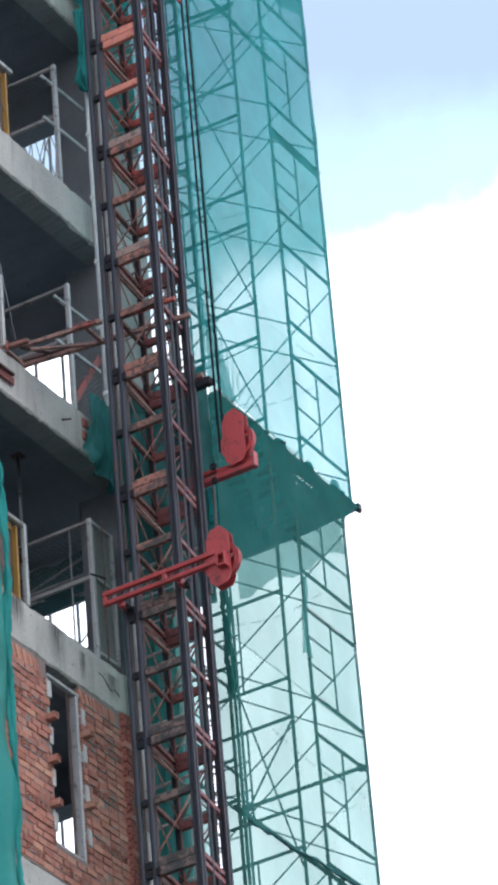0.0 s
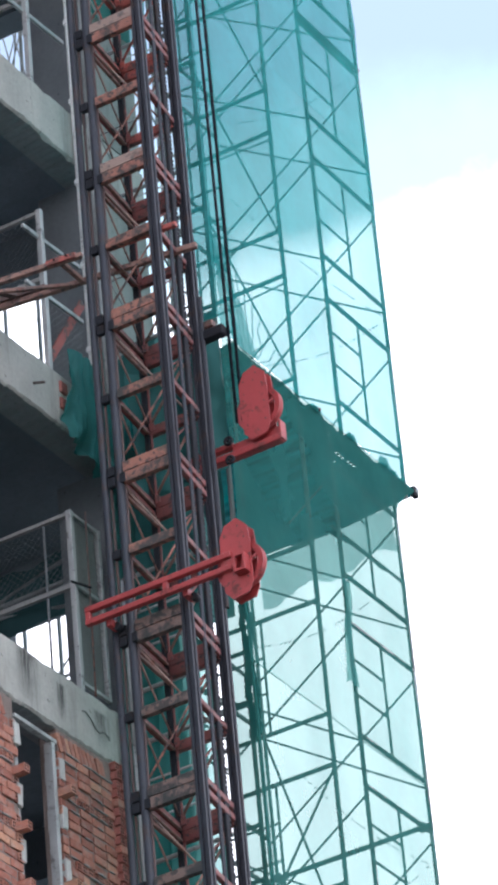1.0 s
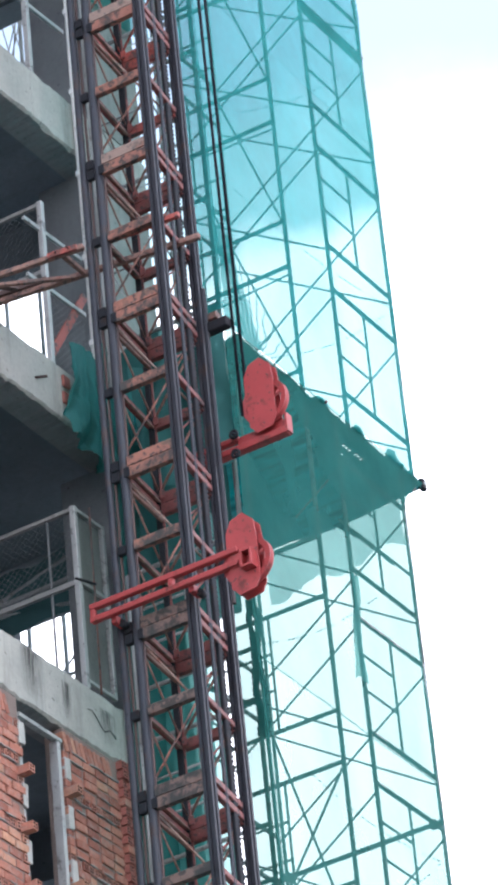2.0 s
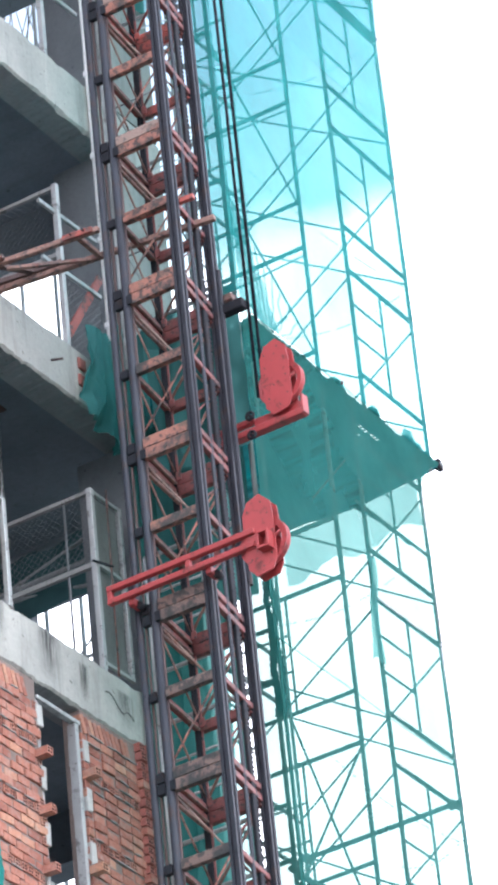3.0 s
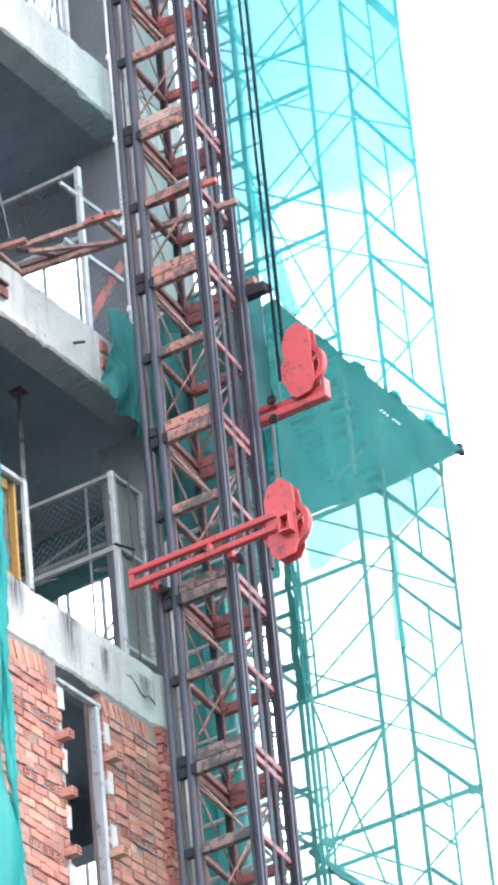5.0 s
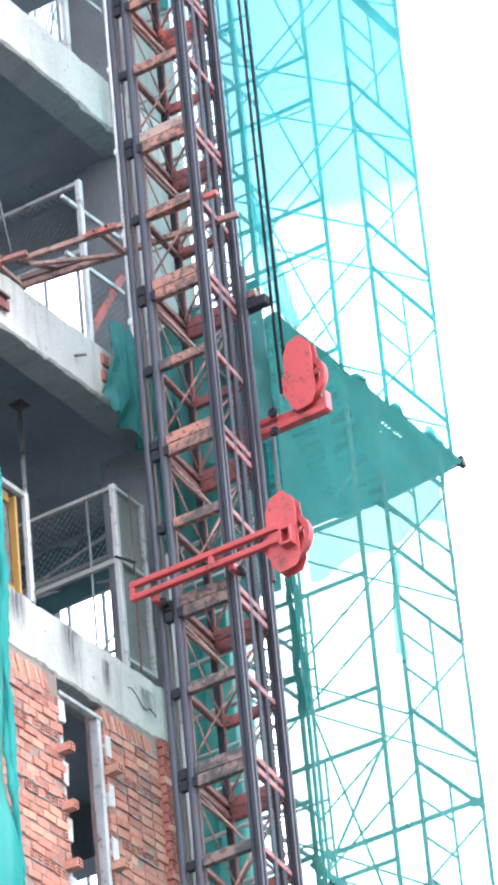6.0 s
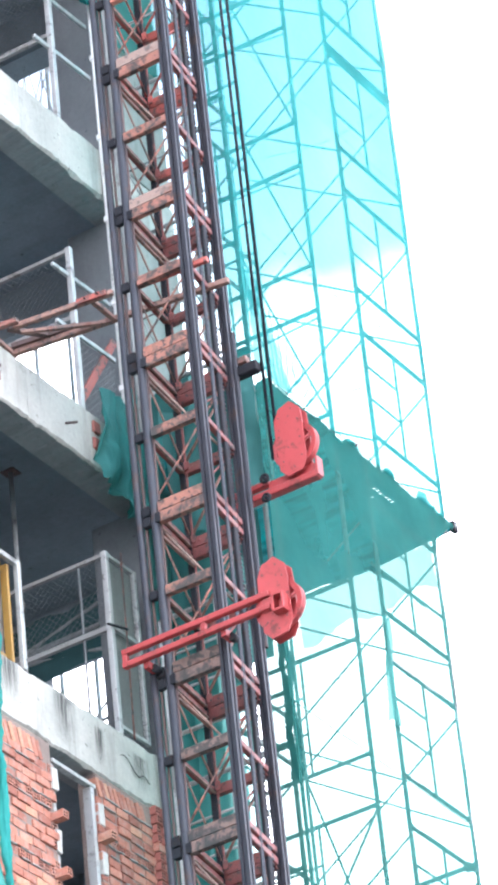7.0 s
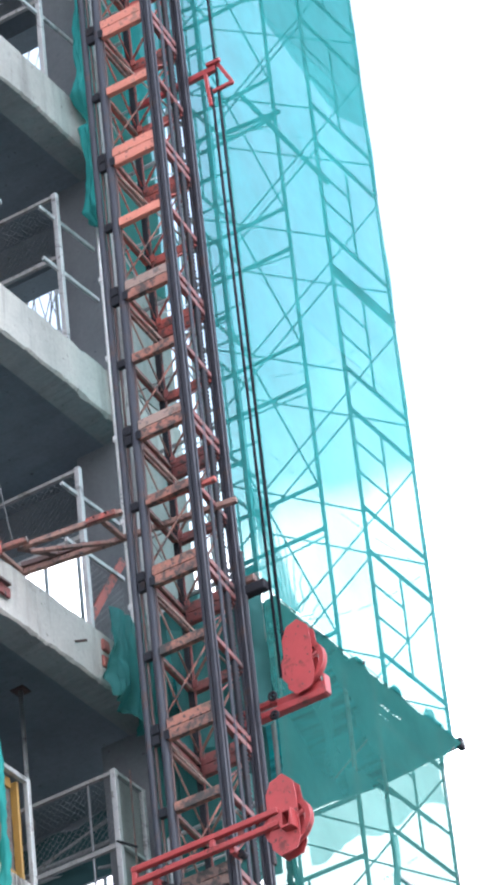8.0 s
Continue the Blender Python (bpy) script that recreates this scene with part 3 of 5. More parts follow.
for nm, px, py, prof, mt, lb_ in (
        ("front_post", MX0 + 0.018, MY0, pipe(0.038), M_RAIL, "dark tubular corner post"),
        ("front_post", MX1 + 0.02, MY0, ridged(0.078, 0.08), M_RAIL, "dark grooved corner post"),
        ("rear_post", LX, MY1, rounded(0.055, 0.06, 0.006), M_DARK, ""),
        ("edge_angle", LX + 0.045, MY1 - 0.02, rounded(0.016, 0.016, 0.003), M_SIDE, "dark red angle"),
        ("rear_post", 1.822, -1.42, rounded(0.036, 0.04, 0.006), M_DARK, ""),
        ("guide_rail", 1.208, MY0, pipe(0.032), M_RAIL, "greasy dark guide rail"),
        ("guide_rail", 1.812, -1.19, ridged(0.078, 0.078), M_RAIL, "greasy dark guide rail"),
        ("edge_angle", 1.256, MY0 + 0.02, rounded(0.022, 0.022, 0.004), M_DARK_RUST, ""),
        ("edge_angle", MX0 + 0.056, MY0 + 0.02, rounded(0.018, 0.022, 0.004), M_DARK_RUST, ""),
        ("side_rail", 1.860, -1.59, pipe(0.013, 8), M_RAIL, "slim dark rail"),
        ("side_rail", 1.856, -1.556, pipe(0.010, 8), M_RAIL, "slim dark rail")):
    ob = profile(nm, px, py, BASE, TOP, prof, mt, lb_)
    for poly in ob.data.polygons:
        poly.use_smooth = len(poly.vertices) == 4 and len(prof) == 14 or len(poly.vertices) == 4 and nm == "side_rail"
ob = profile("guide_rail", 1.852, -1.15, 0.35, 3.5, pipe(0.022, 10), M_RAIL, "greasy dark guide rail")

# toothed rack beside the rear post
bm = bmesh.new()
box(bm, 1.808, 1.836, -1.40, -1.38, BASE, TOP)
z = -5.0
while z < TOP - 0.05:
    box(bm, 1.810, 1.834, -1.38, -1.355, z, z + 0.022)
    z += 0.044
part("toothed_rack", bm, M_DARK, mast, "dark toothed rack")

D0, SEC = 1.635, 1.55


def beam_mesh(name, length, h, mat, holes):
    """A channel beam along x: flat web in front, two flanges behind, bolt heads."""
    key = (name, length, h, mat.name)
    if key not in CACHE:
        bm = bmesh.new()
        box(bm, 0, length, -0.028, -0.018, -h / 2, h / 2, 0.003)
        box(bm, 0, length, -0.018, 0.028, h / 2 - 0.010, h / 2)
        box(bm, 0, length, -0.018, 0.028, -h / 2, -h / 2 + 0.010)
        for i in range(holes):
            x = length * (i + 0.5) / holes
            tube(bm, (x, -0.034, 0), (x, -0.02, 0), 0.012, 6)
        CACHE[key] = finish(bm, name, mat)
    return CACHE[key]


def turned(x, y, z, q):
    return Matrix.Translation((x, y, z)) @ Matrix.Rotation(q, 4, "Z")


for k in range(-18, 8):
    d = D0 + SEC * k
    for z, h, up in ((d - 0.093, 0.098, True), (d - 0.197, 0.098, False), (d + 0.645, 0.088, False)):
        if z < BASE + 0.1 or z > TOP:
            continue
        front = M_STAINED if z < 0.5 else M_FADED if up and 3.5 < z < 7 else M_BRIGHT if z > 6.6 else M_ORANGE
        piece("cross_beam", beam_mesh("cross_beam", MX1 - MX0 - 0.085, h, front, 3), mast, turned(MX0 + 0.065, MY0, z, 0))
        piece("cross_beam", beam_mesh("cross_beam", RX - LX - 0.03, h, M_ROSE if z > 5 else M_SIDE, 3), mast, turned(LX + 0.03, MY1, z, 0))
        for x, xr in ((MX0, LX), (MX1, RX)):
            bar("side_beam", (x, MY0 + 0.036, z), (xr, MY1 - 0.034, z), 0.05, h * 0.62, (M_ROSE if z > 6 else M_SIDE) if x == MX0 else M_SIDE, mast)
            if x == MX0:
                bar("flange", (x + 0.028, MY0 + 0.036, z - h * 0.34), (xr + 0.028, MY1 - 0.034, z - h * 0.34), 0.022, 0.012, M_FADED, mast, "worn pale flange")
        if not up and z < d:
            bar("post_clamp", (MX0 + 0.03, MY0 - 0.012, z), (MX0 + 0.088, MY0 - 0.012, z), 0.05, h * 0.96, M_DARK, mast)
        bar("rail_bracket", (1.25, MY0, z), (MX0 - 0.018, MY0 - 0.004, z), 0.05, h * 0.95, M_DARK, mast)
        bar("rail_bracket", (1.800, -1.42, z), (RX - 0.02, MY1 - 0.03, z), 0.02, h * 0.8, M_DARK, mast)
    if d > BASE and d + SEC < TOP:
        rod("diagonal", (MX0 + 0.04, MY0 + 0.04, d + 0.05), (RX - 0.03, MY1 - 0.05, d + SEC - 0.25), 0.011, M_ORANGE, mast, "", 6)
        rod("diagonal", (MX0 + 0.04, MY0 + 0.05, d + SEC - 0.27), (RX - 0.03, MY1 - 0.07, d + SEC - 0.96), 0.010, M_FADED, mast, "", 6)
    if d - 0.30 > BASE:
        bar("side_angle", (MX0 + 0.02, MY0 + 0.03, d - 0.31), (LX + 0.03, MY1, d - 0.31), 0.03, 0.028, M_TIE, mast)
    for j, (za, zb) in enumerate(((d, d + 0.60), (d + 0.73, d + SEC - 0.29))):
        if zb > TOP or za < BASE:
            continue
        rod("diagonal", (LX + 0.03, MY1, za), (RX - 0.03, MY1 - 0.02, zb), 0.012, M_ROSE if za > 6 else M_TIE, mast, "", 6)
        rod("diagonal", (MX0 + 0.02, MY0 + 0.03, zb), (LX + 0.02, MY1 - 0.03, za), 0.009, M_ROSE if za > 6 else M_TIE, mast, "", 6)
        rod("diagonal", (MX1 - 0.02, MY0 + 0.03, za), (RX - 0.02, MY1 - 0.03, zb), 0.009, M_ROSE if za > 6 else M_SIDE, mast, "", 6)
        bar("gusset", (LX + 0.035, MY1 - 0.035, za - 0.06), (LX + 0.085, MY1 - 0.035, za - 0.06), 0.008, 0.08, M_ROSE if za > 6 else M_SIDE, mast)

# ---- wall tie from the mast to the slab edge ----
tie = thing("wall_tie", 0.1, -2.1, 3.78, "rusty orange steel truss tying the hoist mast to the slab", "tie beam")
TZ = 3.83
bar("front_chord", (-0.60, -2.225, TZ + 0.012), (0.285, -2.10, TZ + 0.012), 0.055, 0.05, M_RED_OXIDE, tie)
bar("front_chord", (0.20, -2.055, TZ), (1.165, -1.925, TZ), 0.05, 0.05, M_TIE, tie)
bar("fish_plate", (0.84, -2.005, TZ - 0.002), (1.12, -1.967, TZ - 0.002), 0.03, 0.056, M_ROSE, tie, "bright red bolted plate")
for x in (0.93, 1.05):
    rod("bolt", (x, -2.03, TZ - 0.003), (x, -1.96, TZ + 0.003), 0.009, M_DARK, tie, "dark bolt", 6)
rod("bolt", (0.04, -2.17, TZ - 0.06), (0.04, -2.17, TZ + 0.07), 0.013, M_ROSE, tie, "red bolt", 6)
bar("front_chord", (1.30, -1.86, 3.835), (2.06, -1.80, 3.835), 0.045, 0.05, M_ROSE, tie)
bar("rear_chord", (-0.55, -1.80, TZ), (2.03, -1.425, TZ), 0.05, 0.055, M_TIE, tie)
bar("stiffener", (-0.02, -1.755, TZ + 0.055), (0.60, -1.655, TZ + 0.055), 0.04, 0.05, M_DARK_RUST, tie)
bar("brace", (0.22, -1.96, TZ - 0.01), (0.90, -1.585, TZ - 0.01), 0.036, 0.036, M_TIE, tie)
bar("brace", (0.14, -2.04, TZ + 0.02), (0.34, -1.74, TZ + 0.02), 0.06, 0.03, M_DARK_RUST, tie)
bar("link", (0.955, -1.93, TZ), (0.945, -1.56, TZ), 0.045, 0.045, M_TIE, tie)
bar("link", (-0.01, -2.09, TZ), (-0.035, -1.68, TZ), 0.045, 0.045, M_TIE, tie)
bar("link", (-0.14, -2.11, TZ + 0.01), (-0.14, -1.66, TZ + 0.01), 0.075, 0.045, M_TIE, tie)
bar("foot_plate", (0.03, -2.40, 3.40), (0.03, -2.06, 3.40), 0.03, 0.10, M_SIDE, tie, "dark red plate on the slab face")
bar("foot_angle", (0.06, -2.42, 3.46), (0.06, -2.10, 3.46), 0.05, 0.025, M_DARK_RUST, tie)
bar("upright", (-0.08, -2.14, 3.78), (-0.08, -2.14, 3.84), 0.06, 0.06, M_RED_OXIDE, tie, "", (1, 0, 0))

bar("stub_beam", (1.60, -1.12, 3.09), (2.06, -1.12, 3.09), 0.09, 0.10, M_DARK, mast)
bar("stub_beam", (1.60, -1.12, 3.20), (1.96, -1.12, 3.20), 0.07, 0.07, M_RED_OXIDE, mast)

# ---- sheave heads, ropes and head arm ----
def outline(bm, pts, y0, y1):
    a = [bm.verts.new((x, y0, z)) for x, z in pts]
    b = [bm.verts.new((x, y1, z)) for x, z in pts]
    bm.faces.new(a), bm.faces.new(b[::-1])
    n = len(pts)
    for i in range(n):
        bm.faces.new((a[i], b[i], b[(i + 1) % n], a[(i + 1) % n]))
    bmesh.ops.recalc_face_normals(bm, faces=bm.faces)


def sheave_head(name, x, y, z, label, s=1.0):
    """Two cheek plates with a spoked, grooved wheel between; x, z name the middle of the plates."""
    h = thing(name, x, y, z - 0.35 * s, label, "pulley")
    pts = ((-0.135, 0.22), (-0.085, 0.33), (0.03, 0.37), (0.125, 0.27), (0.14, 0.12), (0.14, -0.25), (0.10, -0.34), (-0.05, -0.36), (-0.12, -0.28), (-0.14, -0.05))
    dots = ((-0.09, 0.24), (0.04, 0.29), (0.09, 0.17), (-0.10, 0.05), (0.10, -0.02), (-0.02, -0.08), (0.10, -0.20), (-0.08, -0.20), (0.02, -0.29))
    for y0, sign in ((y - 0.045, -1), (y + 0.055, 1)):
        bm = bmesh.new()
        outline(bm, [(x + a * s, z + b * s) for a, b in pts], y0 - 0.005, y0 + 0.005)
        part("cheek_plate", bm, M_RED, h, "red painted steel plate")
        for a, b in dots:
            rod("bolt", (x + a * s, y0, z + b * s), (x + a * s, y0 + sign * 0.011, z + b * s), 0.008, M_DARK_RUST, h, "dark bolt head", 6)
    cx, cy, cz = x + 0.02, y + 0.005, z - 0.06
    bm = bmesh.new()
    n, rr = 48, ((0.165, -0.022), (0.215, -0.03), (0.215, -0.02), (0.195, 0.0), (0.215, 0.02), (0.215, 0.03), (0.165, 0.022))
    rings = [[bm.verts.new((cx + r * s * math.cos(2 * math.pi * i / n), cy + yy, cz + r * s * math.sin(2 * math.pi * i / n))) for r, yy in rr] for i in range(n)]
    for i in range(n):
        for j in range(len(rr)):
            a, b = rings[i], rings[(i + 1) % n]
            bm.faces.new((a[j], a[(j + 1) % len(rr)], b[(j + 1) % len(rr)], b[j]))
    for i in range(5):
        a = 2 * math.pi * i / 5 + 0.4
        tube(bm, (cx, cy, cz), (cx + 0.175 * s * math.cos(a), cy, cz + 0.175 * s * math.sin(a)), 0.018, 6)
    bmesh.ops.recalc_face_normals(bm, faces=bm.faces)
    wheel = part("wheel", bm, M_RED, h, "grooved red pulley wheel")
    rod("axle", (cx, cy - 0.045, cz), (cx, cy + 0.055, cz), 0.025, M_DARK_RUST, wheel)
    return h


low = sheave_head("pulley_head", 2.50, -2.02, 0.15, "red pulley head with bolted cheek plates on the lower beam", 1.02)
LBY = -2.08
lb = thing("carriage_beam", 1.65, LBY, 0.0, "bright red double steel beam bolted across the mast", "beam")
for zz in (0.195, 0.075):
    bar("rail", (1.045, LBY, zz), (2.47, LBY, zz), 0.055, 0.050, M_RED, lb)
for x in (1.07, 1.83):
    bar("spacer", (x, LBY, 0.10), (x, LBY, 0.17), 0.045, 0.045, M_RED, lb, "", (1, 0, 0))
for zz in (0.125, -0.015):
    bar("collar_bar", (2.515, LBY - 0.03, zz), (2.625, LBY - 0.03, zz), 0.09, 0.02, M_RED, lb)
for x in (2.525, 2.615):
    bar("collar_bar", (x, LBY - 0.03, -0.006), (x, LBY - 0.03, 0.116), 0.09, 0.02, M_RED, lb, "", (1, 0, 0))
bar("web_plate", (2.40, LBY, 0.10), (2.52, LBY, 0.10), 0.012, 0.12, M_RED, lb)
for x in (1.24, 1.99):
    bar("bracket", (x, LBY + 0.09, 0.0), (x, LBY + 0.09, 0.07), 0.13, 0.05, M_RED, lb, "", (1, 0, 0))
    rod("roller", (x + 0.04, LBY + 0.08, 0.01), (x + 0.04, LBY + 0.15, 0.01), 0.035, M_DARK, lb, "dark rubber roller", 12)

def ring(name, x, y, z, r, parent, label):
    """A grooved roller seen end on: a thick ring round a bolt."""
    bm = bmesh.new()
    n, m = 20, 8
    g = [[bm.verts.new((x + (r + 0.013 * math.cos(2 * math.pi * j / m)) * math.cos(2 * math.pi * i / n), y + 0.018 * math.sin(2 * math.pi * j / m), z + (r + 0.013 * math.cos(2 * math.pi * j / m)) * math.sin(2 * math.pi * i / n))) for j in range(m)] for i in range(n)]
    for i in range(n):
        for j in range(m):
            bm.faces.new((g[i][j], g[i][(j + 1) % m], g[(i + 1) % n][(j + 1) % m], g[(i + 1) % n][j])).smooth = True
    tube(bm, (x, y - 0.03, z), (x, y + 0.05, z), 0.014, 8)
    bmesh.ops.recalc_face_normals(bm, faces=bm.faces)
    return part(name, bm, M_DARK, parent, label)


UPX, UPY, UPZ = 2.27, -1.05, 2.26
up = sheave_head("pulley_head", UPX, UPY, UPZ, "red pulley head with bolted cheek plates hung on ropes")
ub = thing("carriage_beam", UPX - 0.3, UPY + 0.04, UPZ - 0.45, "short red steel beam carrying the rope pulley", "beam")
bar("rail", (1.55, UPY + 0.03, UPZ - 0.29), (1.99, UPY + 0.03, UPZ - 0.29), 0.06, 0.05, M_RED, ub)
bar("rail", (1.55, UPY + 0.03, UPZ - 0.40), (UPX + 0.20, UPY + 0.03, UPZ - 0.40), 0.09, 0.06, M_RED, ub)
bar("end_plate", (1.98, UPY + 0.03, UPZ - 0.34), (UPX + 0.20, UPY + 0.03, UPZ - 0.34), 0.02, 0.12, M_RED, ub)
bar("end_cap", (UPX + 0.205, UPY + 0.03, UPZ - 0.42), (UPX + 0.205, UPY + 0.03, UPZ - 0.24), 0.09, 0.02, M_RED, ub, "", (1, 0, 0))
for zz in (-0.28, -0.47):
    ring("roller", 1.985, UPY - 0.05, UPZ + zz, 0.034, ub, "dark grooved roller")

ARM_Y, ARM_Z = -1.10, 8.93
arm = thing("head_arm", 1.9, ARM_Y, ARM_Z - 0.1, "red steel arm on the mast that guides the ropes", "arm")
bar("beam", (1.15, ARM_Y, ARM_Z), (2.13, ARM_Y, ARM_Z), 0.05, 0.065, M_RED, arm)
bar("top_bar", (2.05, ARM_Y - 0.03, ARM_Z + 0.05), (2.20, ARM_Y - 0.03, ARM_Z + 0.05), 0.04, 0.04, M_RED, arm)
bar("slant", (2.16, ARM_Y, ARM_Z + 0.03), (2.29, ARM_Y, ARM_Z - 0.26), 0.03, 0.035, M_RED, arm, "", (1, 0, 0))
bar("lower_bar", (2.05, ARM_Y, ARM_Z - 0.26), (2.30, ARM_Y, ARM_Z - 0.26), 0.035, 0.035, M_RED, arm)
bar("drop_bar", (2.02, ARM_Y - 0.02, ARM_Z - 0.02), (2.05, ARM_Y - 0.02, ARM_Z - 0.44), 0.035, 0.035, M_RED, arm, "", (1, 0, 0))
for j, (x, t0) in enumerate(((2.075, 8.72), (2.135, TOP))):
    r = thing("hoist_rope", x, ARM_Y, UPZ + 0.2, "dark greasy wire rope hanging to the pulley", "rope", "hoist ropes")
    rod("rope", (x, ARM_Y + 0.02, UPZ - 0.12), (x - 0.01, ARM_Y - 0.01, t0), 0.014, M_ROPE, r, "", 6)

# ---- scaffold along the facade ----
def scaffold_frame(name, x, y, z, turn, h=1.64, w=1.15):
    """A ladder frame in its own plane: two legs, two long bars, a short post with two rungs."""
    f = thing(name, x, y, z, "steel ladder scaffold frame seen behind teal net", "scaffold frame", "scaffold frames")
    d = Vector((math.cos(turn), math.sin(turn), 0))
    o = Vector((x, y, z))
    rod("leg", o, o + UZ * h, 0.021, M_POLE, f)
    rod("leg", o + d * w, o + d * w + UZ * h, 0.021, M_POLE, f)
    rod("top_bar", o + UZ * h, o + UZ * h + d * w, 0.021, M_POLE, f)
    rod("bottom_bar", o + UZ * (h - 1.14), o + UZ * (h - 1.14) + d * w, 0.020, M_POLE, f)
    a = o + d * (w * 0.485)
    rod("middle_post", a + UZ * (h - 1.14), a + UZ * h, 0.0125, M_POLE, f)
    for s in (0.37, 0.73):
        rod("rung", o + UZ * (h - s), a + UZ * (h - s), 0.0115, M_POLE, f)
    return f


R90 = math.pi / 2
FH = 1.64


def stack(z_top, z_low, x, y, turn):
    """Frames on top of one another, from z_top down to z_low."""
    n = int((z_top - z_low) / FH)
    first = scaffold_frame("ladder_scaffold", x, y, z_top - FH, turn)
    for i in range(1, n):
        copy_thing(first, pose(x, y, z_top - FH * (i + 1) + GROUND))
    return z_top - n * FH


UPPER, LOWER, SPLIT = 14.70, 1.25 + FH, 3.1
stack(UPPER, SPLIT - 0.3, 1.80, 1.33, R90)
stack(UPPER, SPLIT - 0.3, 0.15, 1.33, R90)
stack(UPPER - 0.05, SPLIT - 0.3, 0.57, 0.70, 0)
stack(UPPER - 0.05, SPLIT - 0.3, 0.57, -0.67, 0)
ends = [stack(LOWER, -GROUND, 1.80, 1.08, R90), stack(LOWER, -GROUND, 0.15, 1.08, R90),
        stack(LOWER + 0.08 - FH, -GROUND, 0.57, 0.70, 0), stack(LOWER + 0.08 - FH, -GROUND, 0.57, -0.67, 0)]
for (x, y, dx, dy), e in zip(((1.80, 1.08, 0, 1.15), (0.15, 1.08, 0, 1.15), (0.57, 0.70, 1.15, 0), (0.57, -0.67, 1.15, 0)), ends):
    for s in (0, 1):
        b = thing("base_jack", x + s * dx, y + s * dy, -GROUND, "steel screw jack under a scaffold leg", "base jack", "base jacks")
        rod("spindle", (x + s * dx, y + s * dy, -GROUND), (x + s * dx, y + s * dy, e), 0.018, M_DARK_RUST, b)

# crossing braces between neighbouring frames
def cross_braces(p, q, z_top, z_low, group):
    """Flat crosses between two legs at p and q, one to each frame height."""
    n = int((z_top - z_low) / FH)
    for i in range(n):
        zt, zb = z_top - FH * i - 0.09, z_top - FH * i - 1.20
        b = thing("scaffold_cross", p[0], p[1], zb, "thin steel cross brace between scaffold frames", "brace", group)
        rod("brace_rod", (*p, zt), (*q, zb), 0.0100, M_POLE, b, "", 6)
        rod("brace_rod", (*p, zb), (*q, zt), 0.0100, M_POLE, b, "", 6)


for y in (2.48, 1.33):
    cross_braces((1.80, y), (0.15, y), UPPER, SPLIT, "cross braces")
for y in (2.23, 1.08):
    cross_braces((1.80, y), (0.15, y), LOWER, -8.0, "cross braces")
for x in (1.72, 0.57):
    cross_braces((x, -0.67), (x, 0.70), UPPER - 0.05, SPLIT, "cross braces")
low_cross = thing("scaffold_cross", 1.72, 0.0, -2.2, "long steel cross brace low on the scaffold", "brace", "cross braces")
rod("brace_rod", (1.72, 0.70, -0.34), (1.72, -0.67, -2.26), 0.012, M_POLE, low_cross, "", 6)
rod("brace_rod", (1.72, -0.67, -0.30), (1.72, 0.70, -2.26), 0.012, M_POLE, low_cross, "", 6)

# loose tubes lashed to the towers
def loose_tube(p, q, r=0.024, label="loose steel tube lashed across the scaffold", clamps=(0.06, 0.94)):
    t = thing("scaffold_tube", *p, label, "scaffold tube", "scaffold tubes")
    rod("tube", p, q, r, M_POLE, t)
    for s in clamps:
        c = Vector(p).lerp(Vector(q), s)
        bm = bmesh.new()
        box(bm, c.x - 0.035, c.x + 0.035, c.y - 0.035, c.y + 0.035, c.z - 0.04, c.z + 0.04, 0.01)
        part("coupler", bm, M_POLE, t)


loose_tube((0.1, 2.26, -0.29), (1.80, 2.26, -0.29))
loose_tube((1.72, -0.48, -GROUND), (1.72, -0.48, 2.95), 0.016, "upright steel tube beside the scaffold tower")
loose_tube((1.78, 1.0, 2.21), (1.78, 2.30, 2.21), 0.014, clamps=())
for x, y in ((1.72, 0.70), (0.57, 0.70), (1.72, -0.67)):
    loose_tube((x, y, LOWER + 0.08 - FH), (x, y, 3.30), 0.023, "upright steel tube carrying the canopy", ())
loose_tube((0.5, 0.68, 1.92), (1.72, 0.68, 1.92), 0.024, clamps=())
for x, y in ((1.80, 1.08), (1.80, 2.23)):
    loose_tube((x, y, LOWER), (x, y, 3.30), 0.022, "upright steel tube carrying the canopy", ())
loose_tube((1.72, -0.75, -2.06), (1.72, 1.62, -2.08), 0.026)
loose_tube((1.74, 0.05, 9.56), (1.74, 1.60, 9.46), 0.026, clamps=())
loose_tube((1.10, 0.66, 9.80), (1.80, 0.66, 9.74), 0.026, clamps=())
loose_tube((1.81, 1.30, 8.21), (1.81, 2.49, 8.21), 0.024, clamps=())

# ---- nets ----
def netting(name, bm, mat, label, x, y, z, category="safety net", thick=0.0):
    t = thing(name, x, y, z, label, category, "safety nets")
    part("cloth", bm, mat, t, "", True)
    return t


NET_X, NET_LOW = 1.835, -GROUND


def face_a(y0, y1, z0, z1, x, s):
    def f(u, v):
        y, z = y0 + (y1 - y0) * u, z0 + (z1 - z0) * v
        sag = 0.03 * math.sin(math.pi * ((z - 0.5) / FH % 1.0))
        flare = 0.36 * u ** 8 * max(0.0, (z - 2.80) / 0.50) ** 2 if z1 < 3.4 else 0.0
        return (x + 0.012 * wob(s, y, z, 1.3) + 0.006 * wob(s, y * 3, z * 0.8, 2.0), y + flare - sag * u ** 4, z)
    return f


